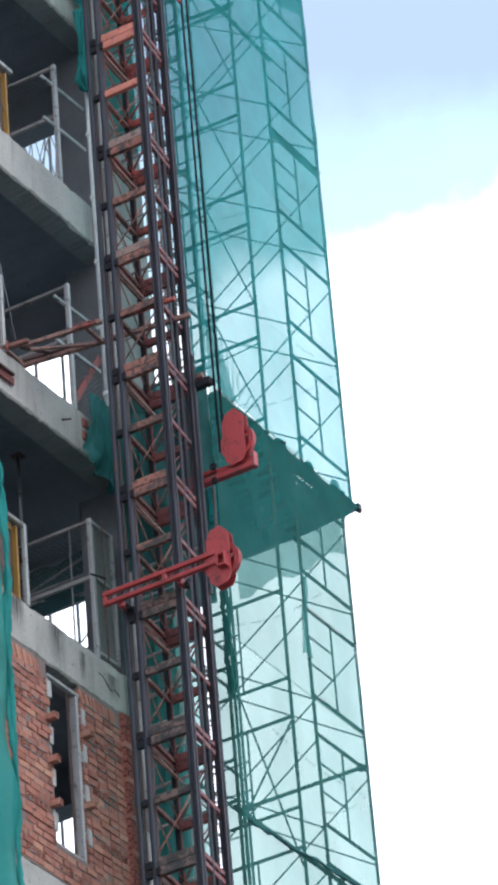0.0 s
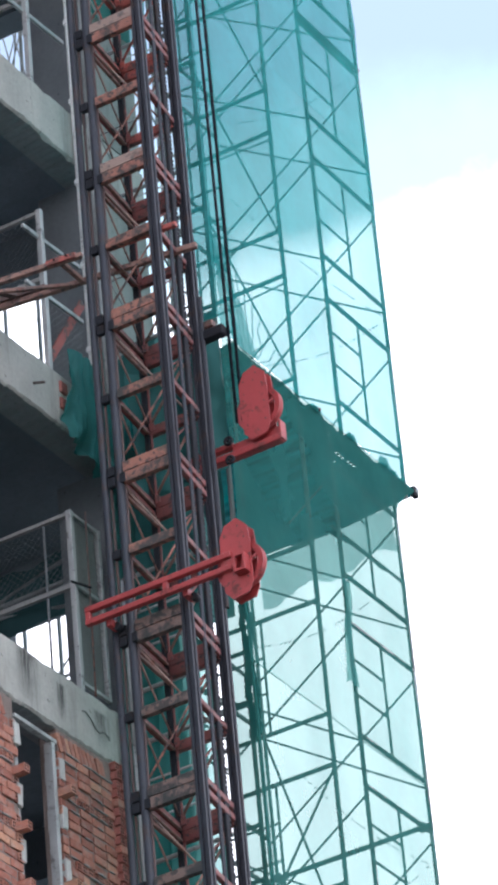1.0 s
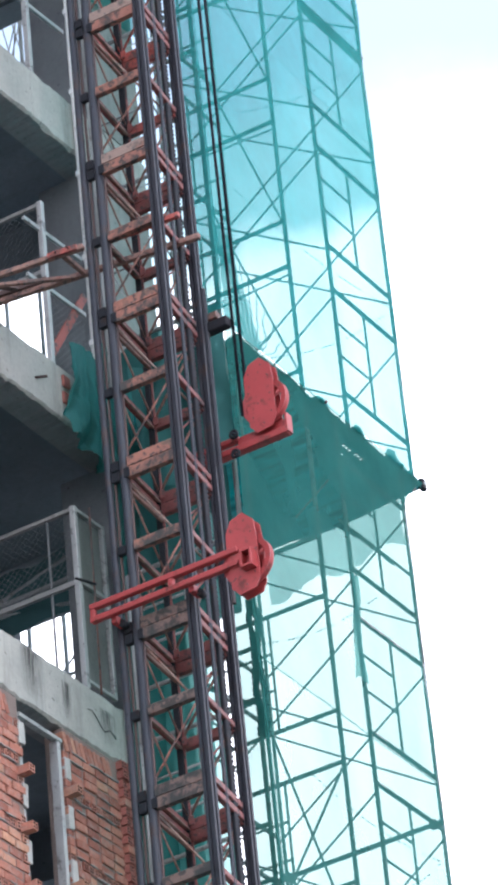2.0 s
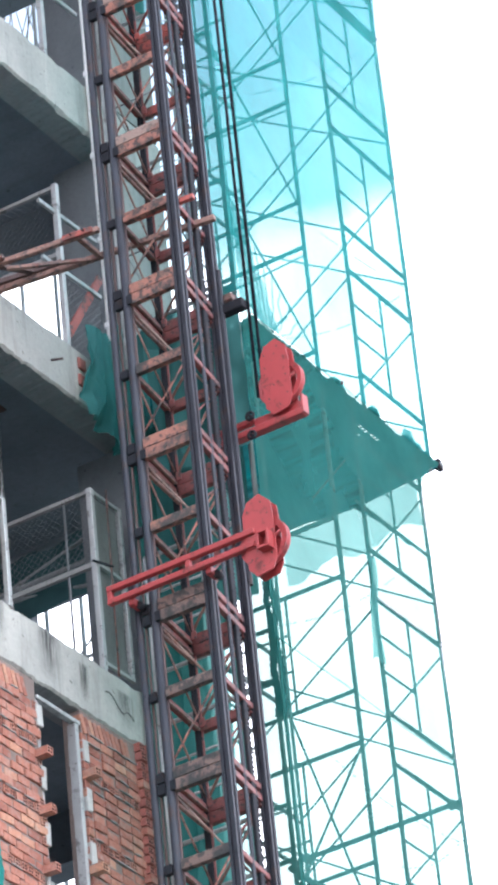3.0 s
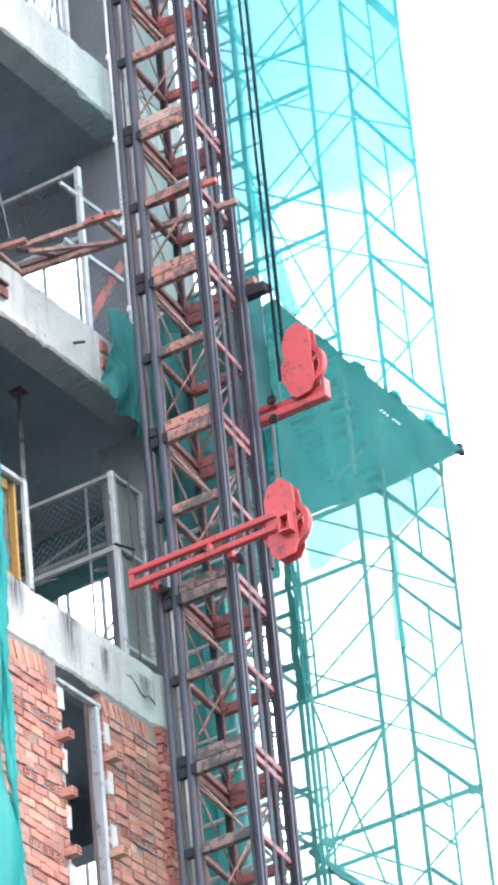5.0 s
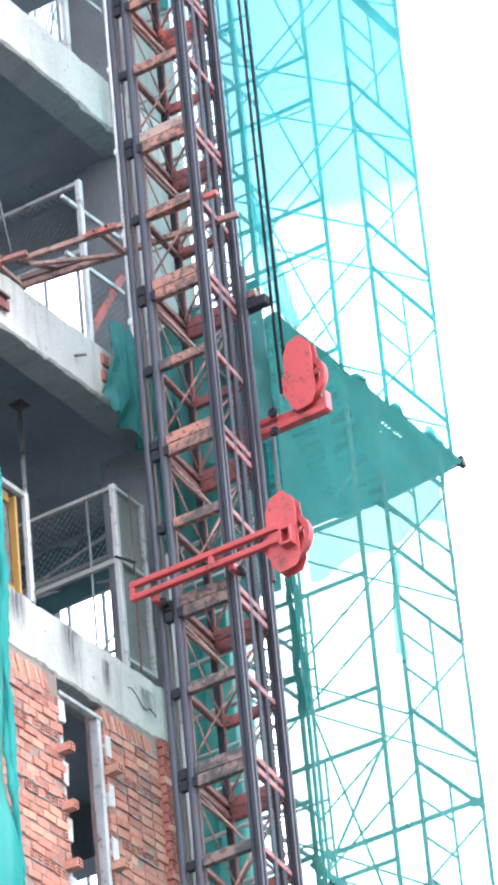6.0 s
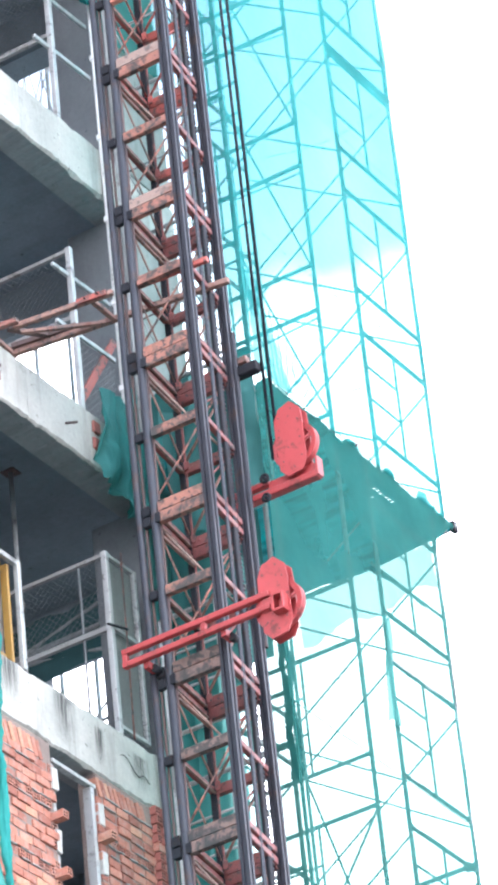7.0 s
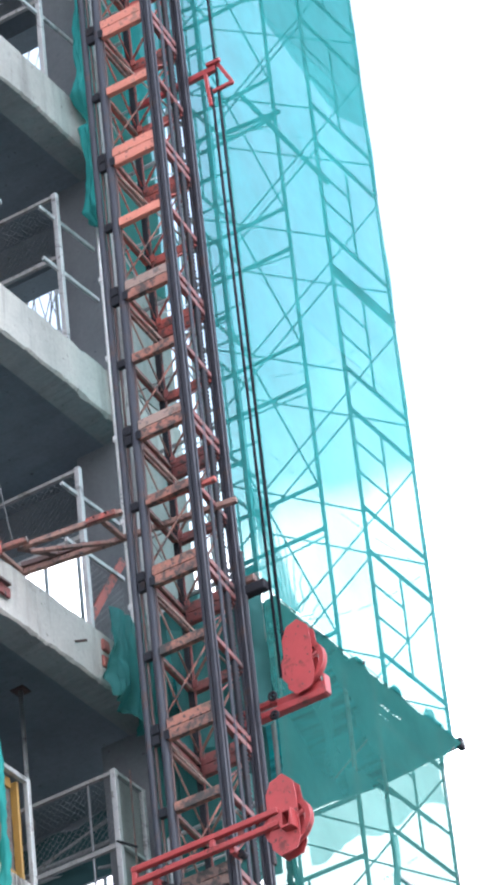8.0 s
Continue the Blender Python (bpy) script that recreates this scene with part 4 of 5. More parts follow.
def panelled(label, y0, y1, z0, z1, x, s, stitches, cloth):
    """A tall net, sewn from one panel to every two frame heights."""
    t = thing("safety_net", x, 0.9, z0, label, "safety net", "safety nets")
    n = max(1, round((z1 - z0) / 3.28))
    for i in range(n):
        a, b = z0 + (z1 - z0) * i / n, z0 + (z1 - z0) * (i + 1) / n
        part("net_panel", sheet(40, 26, face_a(y0, y1, a, b + (0.012 if i < n - 1 else 0), x + 0.003 * (i % 2), s)), cloth, t, "", True)
    for (ya, za), (yb, zb) in stitches:
        bm = bmesh.new()
        a, b = Vector((x - 0.02, ya, za)), Vector((x - 0.02, yb, zb))
        m = int((b - a).length / 0.085)
        for i in range(m):
            if i % 7 < 5:
                sag = Vector((0, 0, -0.10 * math.sin(math.pi * (i + 0.3) / m)))
                tube(bm, a.lerp(b, i / m) + sag, a.lerp(b, (i + 0.6) / m) + sag, 0.0045, 4)
        tagged(part("stitching", bm, M_POLE, t, "dashed cord stitching"), "dashed cord stitching", "", "", "stuff")
    return t


panelled("thin translucent teal debris net stretched over the upper scaffold", -0.83, 2.465, 3.34, 14.6, NET_X, 1.0, (((-0.07, 6.05), (2.3, 8.01)), ((-0.35, 5.03), (2.42, 5.22)), ((0.2, 9.2), (2.4, 10.6)), ((0.0, 3.40), (2.30, 5.07))), M_NET)
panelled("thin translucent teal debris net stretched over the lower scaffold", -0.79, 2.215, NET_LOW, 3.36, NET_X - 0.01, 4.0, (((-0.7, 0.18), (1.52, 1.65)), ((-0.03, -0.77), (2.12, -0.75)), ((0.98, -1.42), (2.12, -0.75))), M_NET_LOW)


def face_b(x0, x1, z0, z1, y, s):
    def f(u, v):
        x, z = x0 + (x1 - x0) * u, z0 + (z1 - z0) * v
        return (x, y + 0.03 * wob(x * 2, s, z, 1.2), z)
    return f


corner_strip = thing("safety_net", 1.7, -0.8, 3.5, "narrow strip of teal debris net round the scaffold corner", "safety net", "safety nets")
for i in range(4):
    za, zb = 3.5 + 2.775 * i, 3.5 + 2.775 * (i + 1)
    part("net_panel", sheet(14, 28, face_b((1.56, 1.55, 0.95, 0.80)[i], NET_X + 0.004, za, zb + (0.03 if i < 3 else 0), -0.80 - 0.003 * (i % 2), 2.0)), M_NET, corner_strip, "", True)


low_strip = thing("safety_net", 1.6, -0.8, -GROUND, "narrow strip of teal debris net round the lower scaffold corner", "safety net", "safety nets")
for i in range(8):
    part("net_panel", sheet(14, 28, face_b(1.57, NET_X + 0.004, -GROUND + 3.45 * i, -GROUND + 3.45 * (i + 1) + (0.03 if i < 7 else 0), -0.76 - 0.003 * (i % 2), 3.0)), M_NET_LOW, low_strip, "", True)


# net drawn over the end column
def column_net(u, v, z0, z1, s):
    y, z = -0.03 + 1.44 * u, z0 + (z1 - z0) * v
    return (0.045 + 0.02 * (0.5 + 0.5 * math.sin(17 * u + 5.0 * wob(0, u, z, 0.8))) + 0.035 * wob(s, y * 2, z, 1.5), y + 0.05 * wob(s, 3, z, 0.8) * (1 - u), z)


netting("column_net", sheet(40, 120, lambda u, v: column_net(u, v, -9.0, 4.35, 1.0)), M_NET_OLD_DENSE, "folded teal net hanging over the concrete column", 0.06, 0.8, -9.0)
netting("column_net", sheet(40, 60, lambda u, v: column_net(u, v, 8.5, 14.4, 5.0)), M_NET_OLD, "folded teal net hanging over the concrete column", 0.06, 0.8, 8.5)


# gathered cloth round the slab ends
def drape(u, v, y0, y1, z0, z1, pinch, s):
    """Gathered cloth: narrow at the top, fuller below, with upright folds."""
    w = pinch + (1 - pinch) * v
    y = (y0 + y1) / 2 + (y1 - y0) * (u - 0.5) * w + 0.03 * wob(s, v * 3, 0, 1.0)
    z = z1 + (z0 - z1) * v + 0.06 * math.sin(9 * u + 1) * v + 0.05 * wob(u * 5, s, 3) * (1 - v)
    fold = abs(math.sin(16 * u + 2.6 * wob(s, u * 2.5, v * 1.3))) ** 0.7 + 0.3 * abs(wob(u * 14, v * 4, s)) + 0.3 * wob(u * 30, v * 5, s)
    return (0.06 + 0.15 * max(0.0, fold) * (0.4 + 0.6 * v), y + 0.03 * wob(u * 9, v * 6, s + 2), z)


netting("net_drape", sheet(150, 60, lambda u, v: drape(u, v, -0.78, 0.66, 2.86, 4.06, 0.62, 1.0)), M_NET_OLD_DENSE, "bunched teal net draped over the slab end", 0.1, 0.0, 3.2)
def bunch(u, v, z0, z1, s):
    """A gathered hank of net: waists where it is tied, bulges between, folds down its length."""
    a, z = 2 * math.pi * u, z1 + (z0 - z1) * v
    r = ((0.088 if z < 10.0 else 0.058) + 0.11 * math.exp(-((z - 10.22) / 0.20) ** 2) - 0.045 * math.exp(-((z - 9.93) / 0.10) ** 2) + 0.03 * math.sin(4.3 * z + s)) * min(1.0, (1 - v) * 9 + 0.25, v * 9 + 0.3)
    r *= 1 + 0.16 * math.sin(5 * a + 3 * wob(s, 1, z * 1.2)) + 0.42 * wob(1.6 * math.cos(a), 1.6 * math.sin(a), z * 2.6 + s) + 0.30 * wob(3.5 * math.cos(a), 3.5 * math.sin(a), z * 6)
    return (0.14 + 0.85 * r * math.cos(a), -0.20 + 0.05 * wob(s, z * 1.3, 2) + 1.25 * r * math.sin(a), z)


netting("net_bunch", sheet(64, 120, lambda u, v: bunch(u, v, 8.62, 9.90, 2.0)), M_NET_MID_DENSE, "hank of teal net hanging below the slab end", 0.1, -0.2, 8.62)
netting("net_bunch", sheet(64, 240, lambda u, v: bunch(u, v, 9.80, 12.6, 5.0)), M_NET_MID_DENSE, "hank of bunched teal net tied at the slab end", 0.1, -0.2, 9.80)


# nets hung between the facade and the scaffold, under the canopy
def hung(x0, x1, z0, z1, y, s):
    def f(u, v):
        x, z = x0 + (x1 - x0) * u, z0 + (z1 - z0) * v
        crease = 0.035 * abs(wob(x * 3.0 + 0.8 * z, s, z * 1.4)) + 0.02 * abs(wob(x * 6 - z, s + 4, z * 3))
        return (x, y + 0.05 * math.sin(13 * u + 2.4 * wob(s, u, z)) + 0.03 * wob(x * 2, s, z, 1.1) - crease, z + 0.04 * math.sin(7 * u) * (1 - v) + 0.10 * wob(x * 2.5, s, 0) * v)
    return f


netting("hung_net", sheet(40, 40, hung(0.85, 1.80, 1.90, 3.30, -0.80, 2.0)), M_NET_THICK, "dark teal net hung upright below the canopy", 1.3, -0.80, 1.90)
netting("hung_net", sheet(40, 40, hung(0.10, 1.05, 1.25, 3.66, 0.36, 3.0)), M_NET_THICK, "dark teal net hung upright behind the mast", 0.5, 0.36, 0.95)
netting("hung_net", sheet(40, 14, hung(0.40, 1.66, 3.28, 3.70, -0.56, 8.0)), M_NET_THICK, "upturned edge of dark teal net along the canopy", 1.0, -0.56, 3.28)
netting("hung_net", sheet(30, 90, hung(0.06, 0.66, -9.0, 2.9, 0.60, 6.0)), M_NET_OLD, "dusty teal net hung upright between facade and scaffold", 0.3, 0.60, -9.0)

# catch canopy of dense net, hung level round the scaffold
C_X0, C_X1, C_Y0, C_Y1, C_Z = 0.06, 1.815, -0.59, 2.65, 3.32
canopy = thing("catch_canopy", 1.1, 0.6, C_Z - 0.1, "dark teal catch canopy of dense net stretched level over poles", "canopy")


def canopy_cloth(u, v):
    y = C_Y0 + (C_Y1 - C_Y0) * v
    x0 = max(C_X0, 0.72 - 0.6 * (y - C_Y0))
    x = x0 + (C_X1 - x0) * u
    rip = 0.03 * noise.fractal(Vector((0, y * 2.3, 7)), 1, 2, 4) * (u > 0.99)
    belly = 0.06 * math.sin(math.pi * u) * (0.6 + 0.4 * math.sin(8 * v))
    fold = 0.050 * abs(wob(0.55 * x + 3, 2.3 * y + 0.35 * x, 5)) + 0.030 * abs(wob(1.2 * x, 5.0 * y + 1.5 * x, 9)) + 0.012 * wob(4 * x, 9 * y, 2)
    z = C_Z + 0.02 - belly + 0.02 * wob(x, y, 3, 1.5) - fold * min(1.0, 6 * (1 - u), 6 * (1 - v) + 0.2)
    return (x + rip, y, z)


def pierced(bm, nu, nv, gone):
    """Takes the faces named by gone(i, j) out of a sheet of nu by nv faces."""
    bm.faces.ensure_lookup_table()
    bmesh.ops.delete(bm, geom=[bm.faces[i * nv + j] for i in range(nu) for j in range(nv) if gone(i, j)], context="FACES_ONLY")
    return bm


def eyelet(i, j):
    """Small square holes in two clusters."""
    near = 14 <= i < 42 and 4 <= j < 34
    far = i < 42 and 44 <= j < 80
    return (near or far) and i % 14 < 5 and j % 10 < 3


part("cloth", pierced(sheet(80, 140, canopy_cloth), 80, 140, lambda i, j: 64 <= i < 76 and 90 <= j < 108), M_NET_CANOPY, canopy, "dense dark teal net", True)
part("eyelet_patch", pierced(sheet(52, 84, lambda u, v: canopy_cloth(0.797 + 0.156 * u, (44.8 + 9.4 * v) / 70)), 52, 84, eyelet), M_NET_CANOPY, canopy, "dark net patch pierced by small eyelets", True)
rod("edge_pole", (C_X1 - 0.28, C_Y0 - 0.1, C_Z + 0.05), (C_X1 - 0.28, C_Y1 + 0.03, C_Z + 0.05), 0.026, M_POLE, canopy)
rod("edge_pole", (C_X0, C_Y1, C_Z + 0.02), (C_X1 + 0.03, C_Y1, C_Z + 0.04), 0.026, M_POLE, canopy)
for y in (1.03, 1.56):
    rod("cross_pole", (C_X0, y, C_Z + 0.08), (C_X1 - 0.06, y, C_Z + 0.08), 0.024, M_POLE, canopy)
# torn hem, doubled at the outer edge
TUFTS = ((0.875, 0.10, 0.06), (1.50, 0.085, 0.12), (2.08, 0.10, 0.15), (2.26, 0.12, 0.10), (2.48, 0.10, 0.06))


def hem(u, v):
    y = 0.70 + 1.96 * u
    ragged = noise.fractal(Vector((y * 1.7, 0, 4)), 1, 2, 3) + 0.5 * noise.fractal(Vector((y * 9, 3, 4)), 1, 2, 4)
    return (C_X1 - 0.005 + 0.02 * wob(y * 4, v, 2), y, C_Z - 0.02 + v * (0.02 + 0.05 * max(0, ragged) + sum(h * math.exp(-((y - c) / w) ** 4) for c, w, h in TUFTS)))


part("torn_hem", sheet(200, 5, hem), M_NET_OLD_DENSE, canopy, "ragged dark net hem", True)
for i, y in enumerate((0.80, 0.84, 1.46, 0.90, 1.53, 2.06, 2.12, 2.25, 2.40)):
    s = 0.04 if i == 3 else 0.022 + 0.02 * random.random()
    bm = bmesh.new()
    bmesh.ops.create_icosphere(bm, subdivisions=2, radius=s)
    for v in bm.verts:
        v.co = Vector((v.co.x * 1.2, v.co.y * 1.7, v.co.z * 0.7)) * (1 + 0.5 * wob(v.co.x * 30, v.co.y * 30, v.co.z * 30 + i))
        v.co += Vector((C_X1 - 0.04 + 0.05 * random.random(), y, C_Z + 0.05))
    part("debris", bm, M_DARK_RUST if i == 3 else M_NET_MID_DENSE, canopy, "", True)
bm = bmesh.new()
box(bm, C_X1 - 0.035, C_X1 + 0.02, C_Y1 - 0.045, C_Y1 + 0.04, C_Z - 0.015, C_Z + 0.095, 0.008)
part("corner_block", bm, M_DARK, canopy, "dark timber block at the corner")

# lighter net flap under the canopy's far edge
def flap(u, v):
    bend = 0.02 * max(0.0, u - 0.75) / 0.25 * math.sin(math.pi * min(1.0, v * 1.15))
    x = 0.08 + 1.47 * u - bend
    low = 0.53 - 0.12 * u ** 2 + 0.030 * math.sin(11 * u + 1) + 0.018 * math.sin(29 * u) + 0.10 * max(0.0, u - 0.88) / 0.12
    gather = 0.06 * abs(wob(u * 9 - 4 * v, v * 3, 1)) + 0.05 * math.exp(-((u - 0.58 - 0.35 * v) / 0.05) ** 2)
    return (x, 2.67 - gather + 0.03 * math.sin(14 * u) * v, C_Z - 0.01 - low * v)


netting("loose_net", sheet(110, 34, flap), M_NET_SHEER, "loose pale teal net flap hanging below the canopy", 1.2, 2.67, 2.7)


# dark folds twisted together where the flap is tied
def twist(u, v):
    a = 2 * math.pi * u
    r = (0.014 + 0.034 * (1 - v) ** 2 + 0.008 * wob(math.cos(a), math.sin(a), v * 9)) * (1.0 if v < 0.97 else 0.4)
    return (0.82 + 0.62 * v + r * math.cos(a), 2.60 + 0.02 * wob(v * 5, 1, 2), C_Z + 0.04 - 0.74 * v + 0.05 * math.sin(math.pi * v) + r * math.sin(a))


netting("twisted_net", sheet(10, 40, twist), M_NET_DARK, "dark twist of net holding up the loose flap", 1.1, 2.6, 2.6)


# wisps of torn net above the canopy
def wedge(u, v):
    y = 0.55 + 1.91 * u
    low = 10.85 - 0.52 * u + 0.35 * max(0.0, u - 0.7) / 0.3
    z = low + (14.4 - low) * v
    return (1.80 + 0.012 * wob(y * 2, z, 5), y, z)


netting("safety_net", sheet(30, 40, wedge), M_NET_SHEER, "second layer of teal net folded over the top", 1.8, 1.5, 10.4)


def wisp(u, v):
    y = -0.72 + 0.62 * u * (0.35 + 0.65 * v ** 1.5) + 0.05 * wob(v * 4, u * 2, 6)
    return (1.80 + 0.05 * wob(u * 3, v * 4, 2), y, 4.40 - 1.0 * v + 0.06 * math.sin(7 * u))


torn = netting("torn_net", sheet(60, 60, wisp), M_NET_SHEER, "torn wisp of pale teal net above the canopy", 1.8, -0.6, 3.1)
for i in range(9):
    bm = bmesh.new()
    top = Vector((1.81, -0.78 + 0.13 * i, 4.45 - 0.09 * i + 0.2 * wob(i, 3, 1)))
    foot = Vector((1.81, -0.42 + 0.035 * i, 3.36))
    pts = [top.lerp(foot, k / 10) + Vector((0, 0.10 * math.sin(math.pi * k / 10) * wob(i, k * 0.3, 4), -0.05 * math.sin(math.pi * k / 10))) for k in range(11)]
    for p, q in zip(pts, pts[1:]):
        tube(bm, p, q, 0.0045, 5, False)
    part("strand", bm, M_NET_MID_DENSE, torn, "gathered strand of net")


# narrow hanging strip and the twisted net cord
def strip(u, v):
    y = 0.96 + 0.16 * (u - 0.5) * (0.6 + 0.5 * v) + 0.03 * wob(v * 3, 1, 0)
    return (1.85 + 0.02 * math.sin(8 * u + 5 * v), y + 0.05 * (1 - v), 1.62 - 1.1 * v + 0.04 * math.sin(9 * u) * v)


netting("torn_net", sheet(10, 30, strip), M_NET_OLD, "torn narrow strip of teal net hanging from the scaffold", 1.93, 1.0, 0.5)


def cord(u, v, phase):
    a, z = 2 * math.pi * u, 1.10 - 1.72 * v
    w = phase + 9.0 * v + 1.4 * wob(phase, z * 1.5, 3)
    off = 0.034 + 0.016 * wob(phase, z * 3, 8)
    r = 0.025 + 0.018 * max(-0.5, wob(3 + phase, z * 7, 1)) + 0.010 * wob(math.cos(a), math.sin(a), z * 12 + phase) + 0.016 * wob(2 * math.cos(a), 2 * math.sin(a), z * 26 + phase)
    r += 0.03 * math.exp(-((z + 0.55) / 0.06) ** 2)
    return (1.745 + off * math.cos(w) + r * math.cos(a) + 0.03 * wob(z * 1.8, 2, 5), -0.66 + off * math.sin(w) + r * math.sin(a) + 0.03 * wob(z * 2.2, 7, 5), z)


cord_net = netting("twisted_net", sheet(14, 260, lambda u, v: cord(u, v, 0.0)), M_NET_DARK, "twisted dark teal net cord tied beside the scaffold tube", 1.745, -0.66, -0.62)
part("strand", sheet(14, 260, lambda u, v: cord(u, v, 3.1)), M_NET_DARK, cord_net, "", True)


def low_roll(u, v):
    a, y = 2 * math.pi * u, -0.75 + 2.6 * v
    r = 0.016 + 0.018 * wob(2, y * 7, 3) + 0.014 * wob(2 * math.cos(a), 2 * math.sin(a), y * 19)
    return (1.87 + r * math.cos(a), y, -2.28 + 0.065 * (y + 0.75) + 0.03 * wob(y * 2, 1, 9) + 1.2 * r * math.sin(a))


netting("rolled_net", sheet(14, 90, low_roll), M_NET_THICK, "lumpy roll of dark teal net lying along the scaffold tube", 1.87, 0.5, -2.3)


# net curtain over the facade beside the brick wall
CURTAIN_TOP = 2.2


def hem_y(z):
    """The curtain's free edge leans a little along the facade."""
    return -2.745 + 0.055 * math.exp(-((z - 0.6) / 0.6) ** 2) + 0.035 * math.exp(-((z + 2.1) / 0.5) ** 2)


def curtain(u, v):
    z = -GROUND + (GROUND + CURTAIN_TOP) * v
    y = hem_y(z) - 0.02 - 3.0 * u
    return (0.17 + 0.05 * math.sin(24 * u + 2.5 * wob(0, z, 2, 0.8)) + 0.08 * wob(u * 7, 1, z, 1.1), y + 0.03 * wob(7, z, 1, 1.2) * (1 - u) ** 6, z)


def rolled_edge(u, v):
    a, z = 2 * math.pi * u, -GROUND + (GROUND + CURTAIN_TOP + 0.25) * v
    taper = min(1.0, (CURTAIN_TOP + 0.26 - z) / 0.6)
    r = (0.034 + 0.018 * wob(2, z * 2.2, 0) + 0.014 * math.sin(2 * a + 5 * z) + 0.030 * wob(math.cos(a) * 1.5, math.sin(a) * 1.5, z * 5) + 0.016 * wob(math.cos(a) * 3, math.sin(a) * 3, z * 14)) * taper
    return (0.21 + r * math.cos(a) + 0.03 * wob(1, 5, z, 1.1), hem_y(z) + r * math.sin(a) + 0.03 * wob(7, z, 1, 1.2) - 0.05 * (1 - taper), z)


cur = netting("net_curtain", sheet(90, 300, curtain), M_NET_MID, "teal debris net curtain hanging in front of the facade", 0.2, -4.0, -GROUND)
part("rolled_edge", sheet(16, 900, rolled_edge), M_NET_MID, cur, "crumpled rolled edge of the net", True)
for z in (-6.0, -4.2, -2.35, -0.55, 0.9):
    rod_t = thing("net_tube", 0.12, -5.8, z, "steel tube that carries the net curtain", "tube", "net tubes")
    rod("tube", (0.12, -5.8, z), (0.12, -2.74, z), 0.022, M_POLE, rod_t)

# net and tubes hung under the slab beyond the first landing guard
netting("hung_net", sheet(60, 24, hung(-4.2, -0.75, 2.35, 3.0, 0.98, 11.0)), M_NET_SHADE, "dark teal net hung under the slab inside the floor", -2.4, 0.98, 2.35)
loose_tube((-4.2, 0.90, 2.62), (-0.66, 0.90, 2.66), 0.024, "level tube under the slab inside the floor", ())
loose_tube((-4.0, 0.94, 2.95), (-1.0, 0.94, 2.42), 0.020, "slanting tube under the slab inside the floor", ())
loose_tube((-2.9, 0.94, 2.42), (-0.9, 0.94, 2.95), 0.020, "slanting tube under the slab inside the floor", ())

# rods and tubes of the far scaffold, seen through the floors
for x in (-1.75, -2.1, -2.5, -3.1):
    loose_tube((x, 2.5, -GROUND), (x, 2.5, 13.0), 0.022, "upright tube of the far scaffold beyond the floor")
for k in (0, 1, 2, 3):
    z0 = 0.54 + STOREY * k
    loose_tube((-3.4, 2.48, z0 + 2.15), (-1.2, 2.48, z0 + 2.22), 0.018, "level tube of the far scaffold beyond the floor")
    loose_tube((-3.0, 2.53, z0 + 1.5), (-1.5, 2.53, z0 + 2.9), 0.012, "thin slanting tube of the far scaffold")

tr = random.Random(5)
for k in (2, 3):
    z0 = 0.54 + STOREY * k
    for i in range(14):
        x, y = -2.55 + 0.075 * i, 2.46 + 0.01 * tr.random()
        lean = tr.uniform(-0.45, 0.45)
        loose_tube((x - lean, y, z0 + 1.3), (x + lean, y, z0 + 3.7), 0.008, "thin dark bar of a tangle beyond the floor", ())

# ---- window surround and loose bits on the facade ----
win = tagged(thing("window_1", -0.06, -1.3, WIN_Z0, "unglazed grey steel window frame in the brick opening", "window", "", "structure"))
bar("window_frame", (-0.045, -1.055, WIN_Z0), (-0.045, -1.055, WIN_Z1 - 0.02), 0.05, 0.085, M_GALV, win, "", (1, 0, 0))
bar("window_frame", (-0.045, WIN_Y0 + 0.02, WIN_Z0), (-0.045, WIN_Y0 + 0.02, WIN_Z1 - 0.02), 0.05, 0.04, M_GALV, win, "", (1, 0, 0))
bar("window_frame", (-0.03, WIN_Y0, WIN_Z1), (-0.03, WIN_Y1, WIN_Z1), 0.06, 0.04, M_GALV, win)
bar("window_frame", (-0.045, WIN_Y0, WIN_Z0 + 0.02), (-0.045, WIN_Y1, WIN_Z0 + 0.02), 0.05, 0.04, M_GALV, win)

for i, (y, z, l) in enumerate(((-1.02, 3.45, 0.10),)):
    n = thing("anchor_bolt", 0.0, y, z, "short dark anchor bolt in the beam face", "bolt", "anchor bolts")
    rod("shank", (-0.02, y, z), (l, y + 0.05, z - 0.01), 0.012, M_DARK_RUST, n, "", 6)
bm = bmesh.new()
pts = [Vector((0.012, -0.58 + 0.42 * s / 18, 0.28 - 0.13 * s / 18 + 0.035 * math.sin(s * 0.5) + 0.02 * wob(s * 0.4, 3, 1))) for s in range(19)]
for a, b in zip(pts, pts[1:]):
    tube(bm, a, b, 0.004, 5)
w = thing("loose_wire", 0.012, -0.4, 0.2, "thin dark wire dangling on the beam face", "wire")
part("wire", bm, M_DARK, w)
for y, z in ((-0.54, 3.46), (-0.53, 3.64)):
    bb = thing("brick_offcut", 0.04, y, z, "broken red brick jammed at the slab end", "brick", "brick offcuts")
    bm = bmesh.new()
    box(bm, -0.05, 0.025, y - 0.05, y + 0.06, z - 0.06, z + 0.06, 0.01)
    part("body", bm, M_BRICK_DEEP, bb)

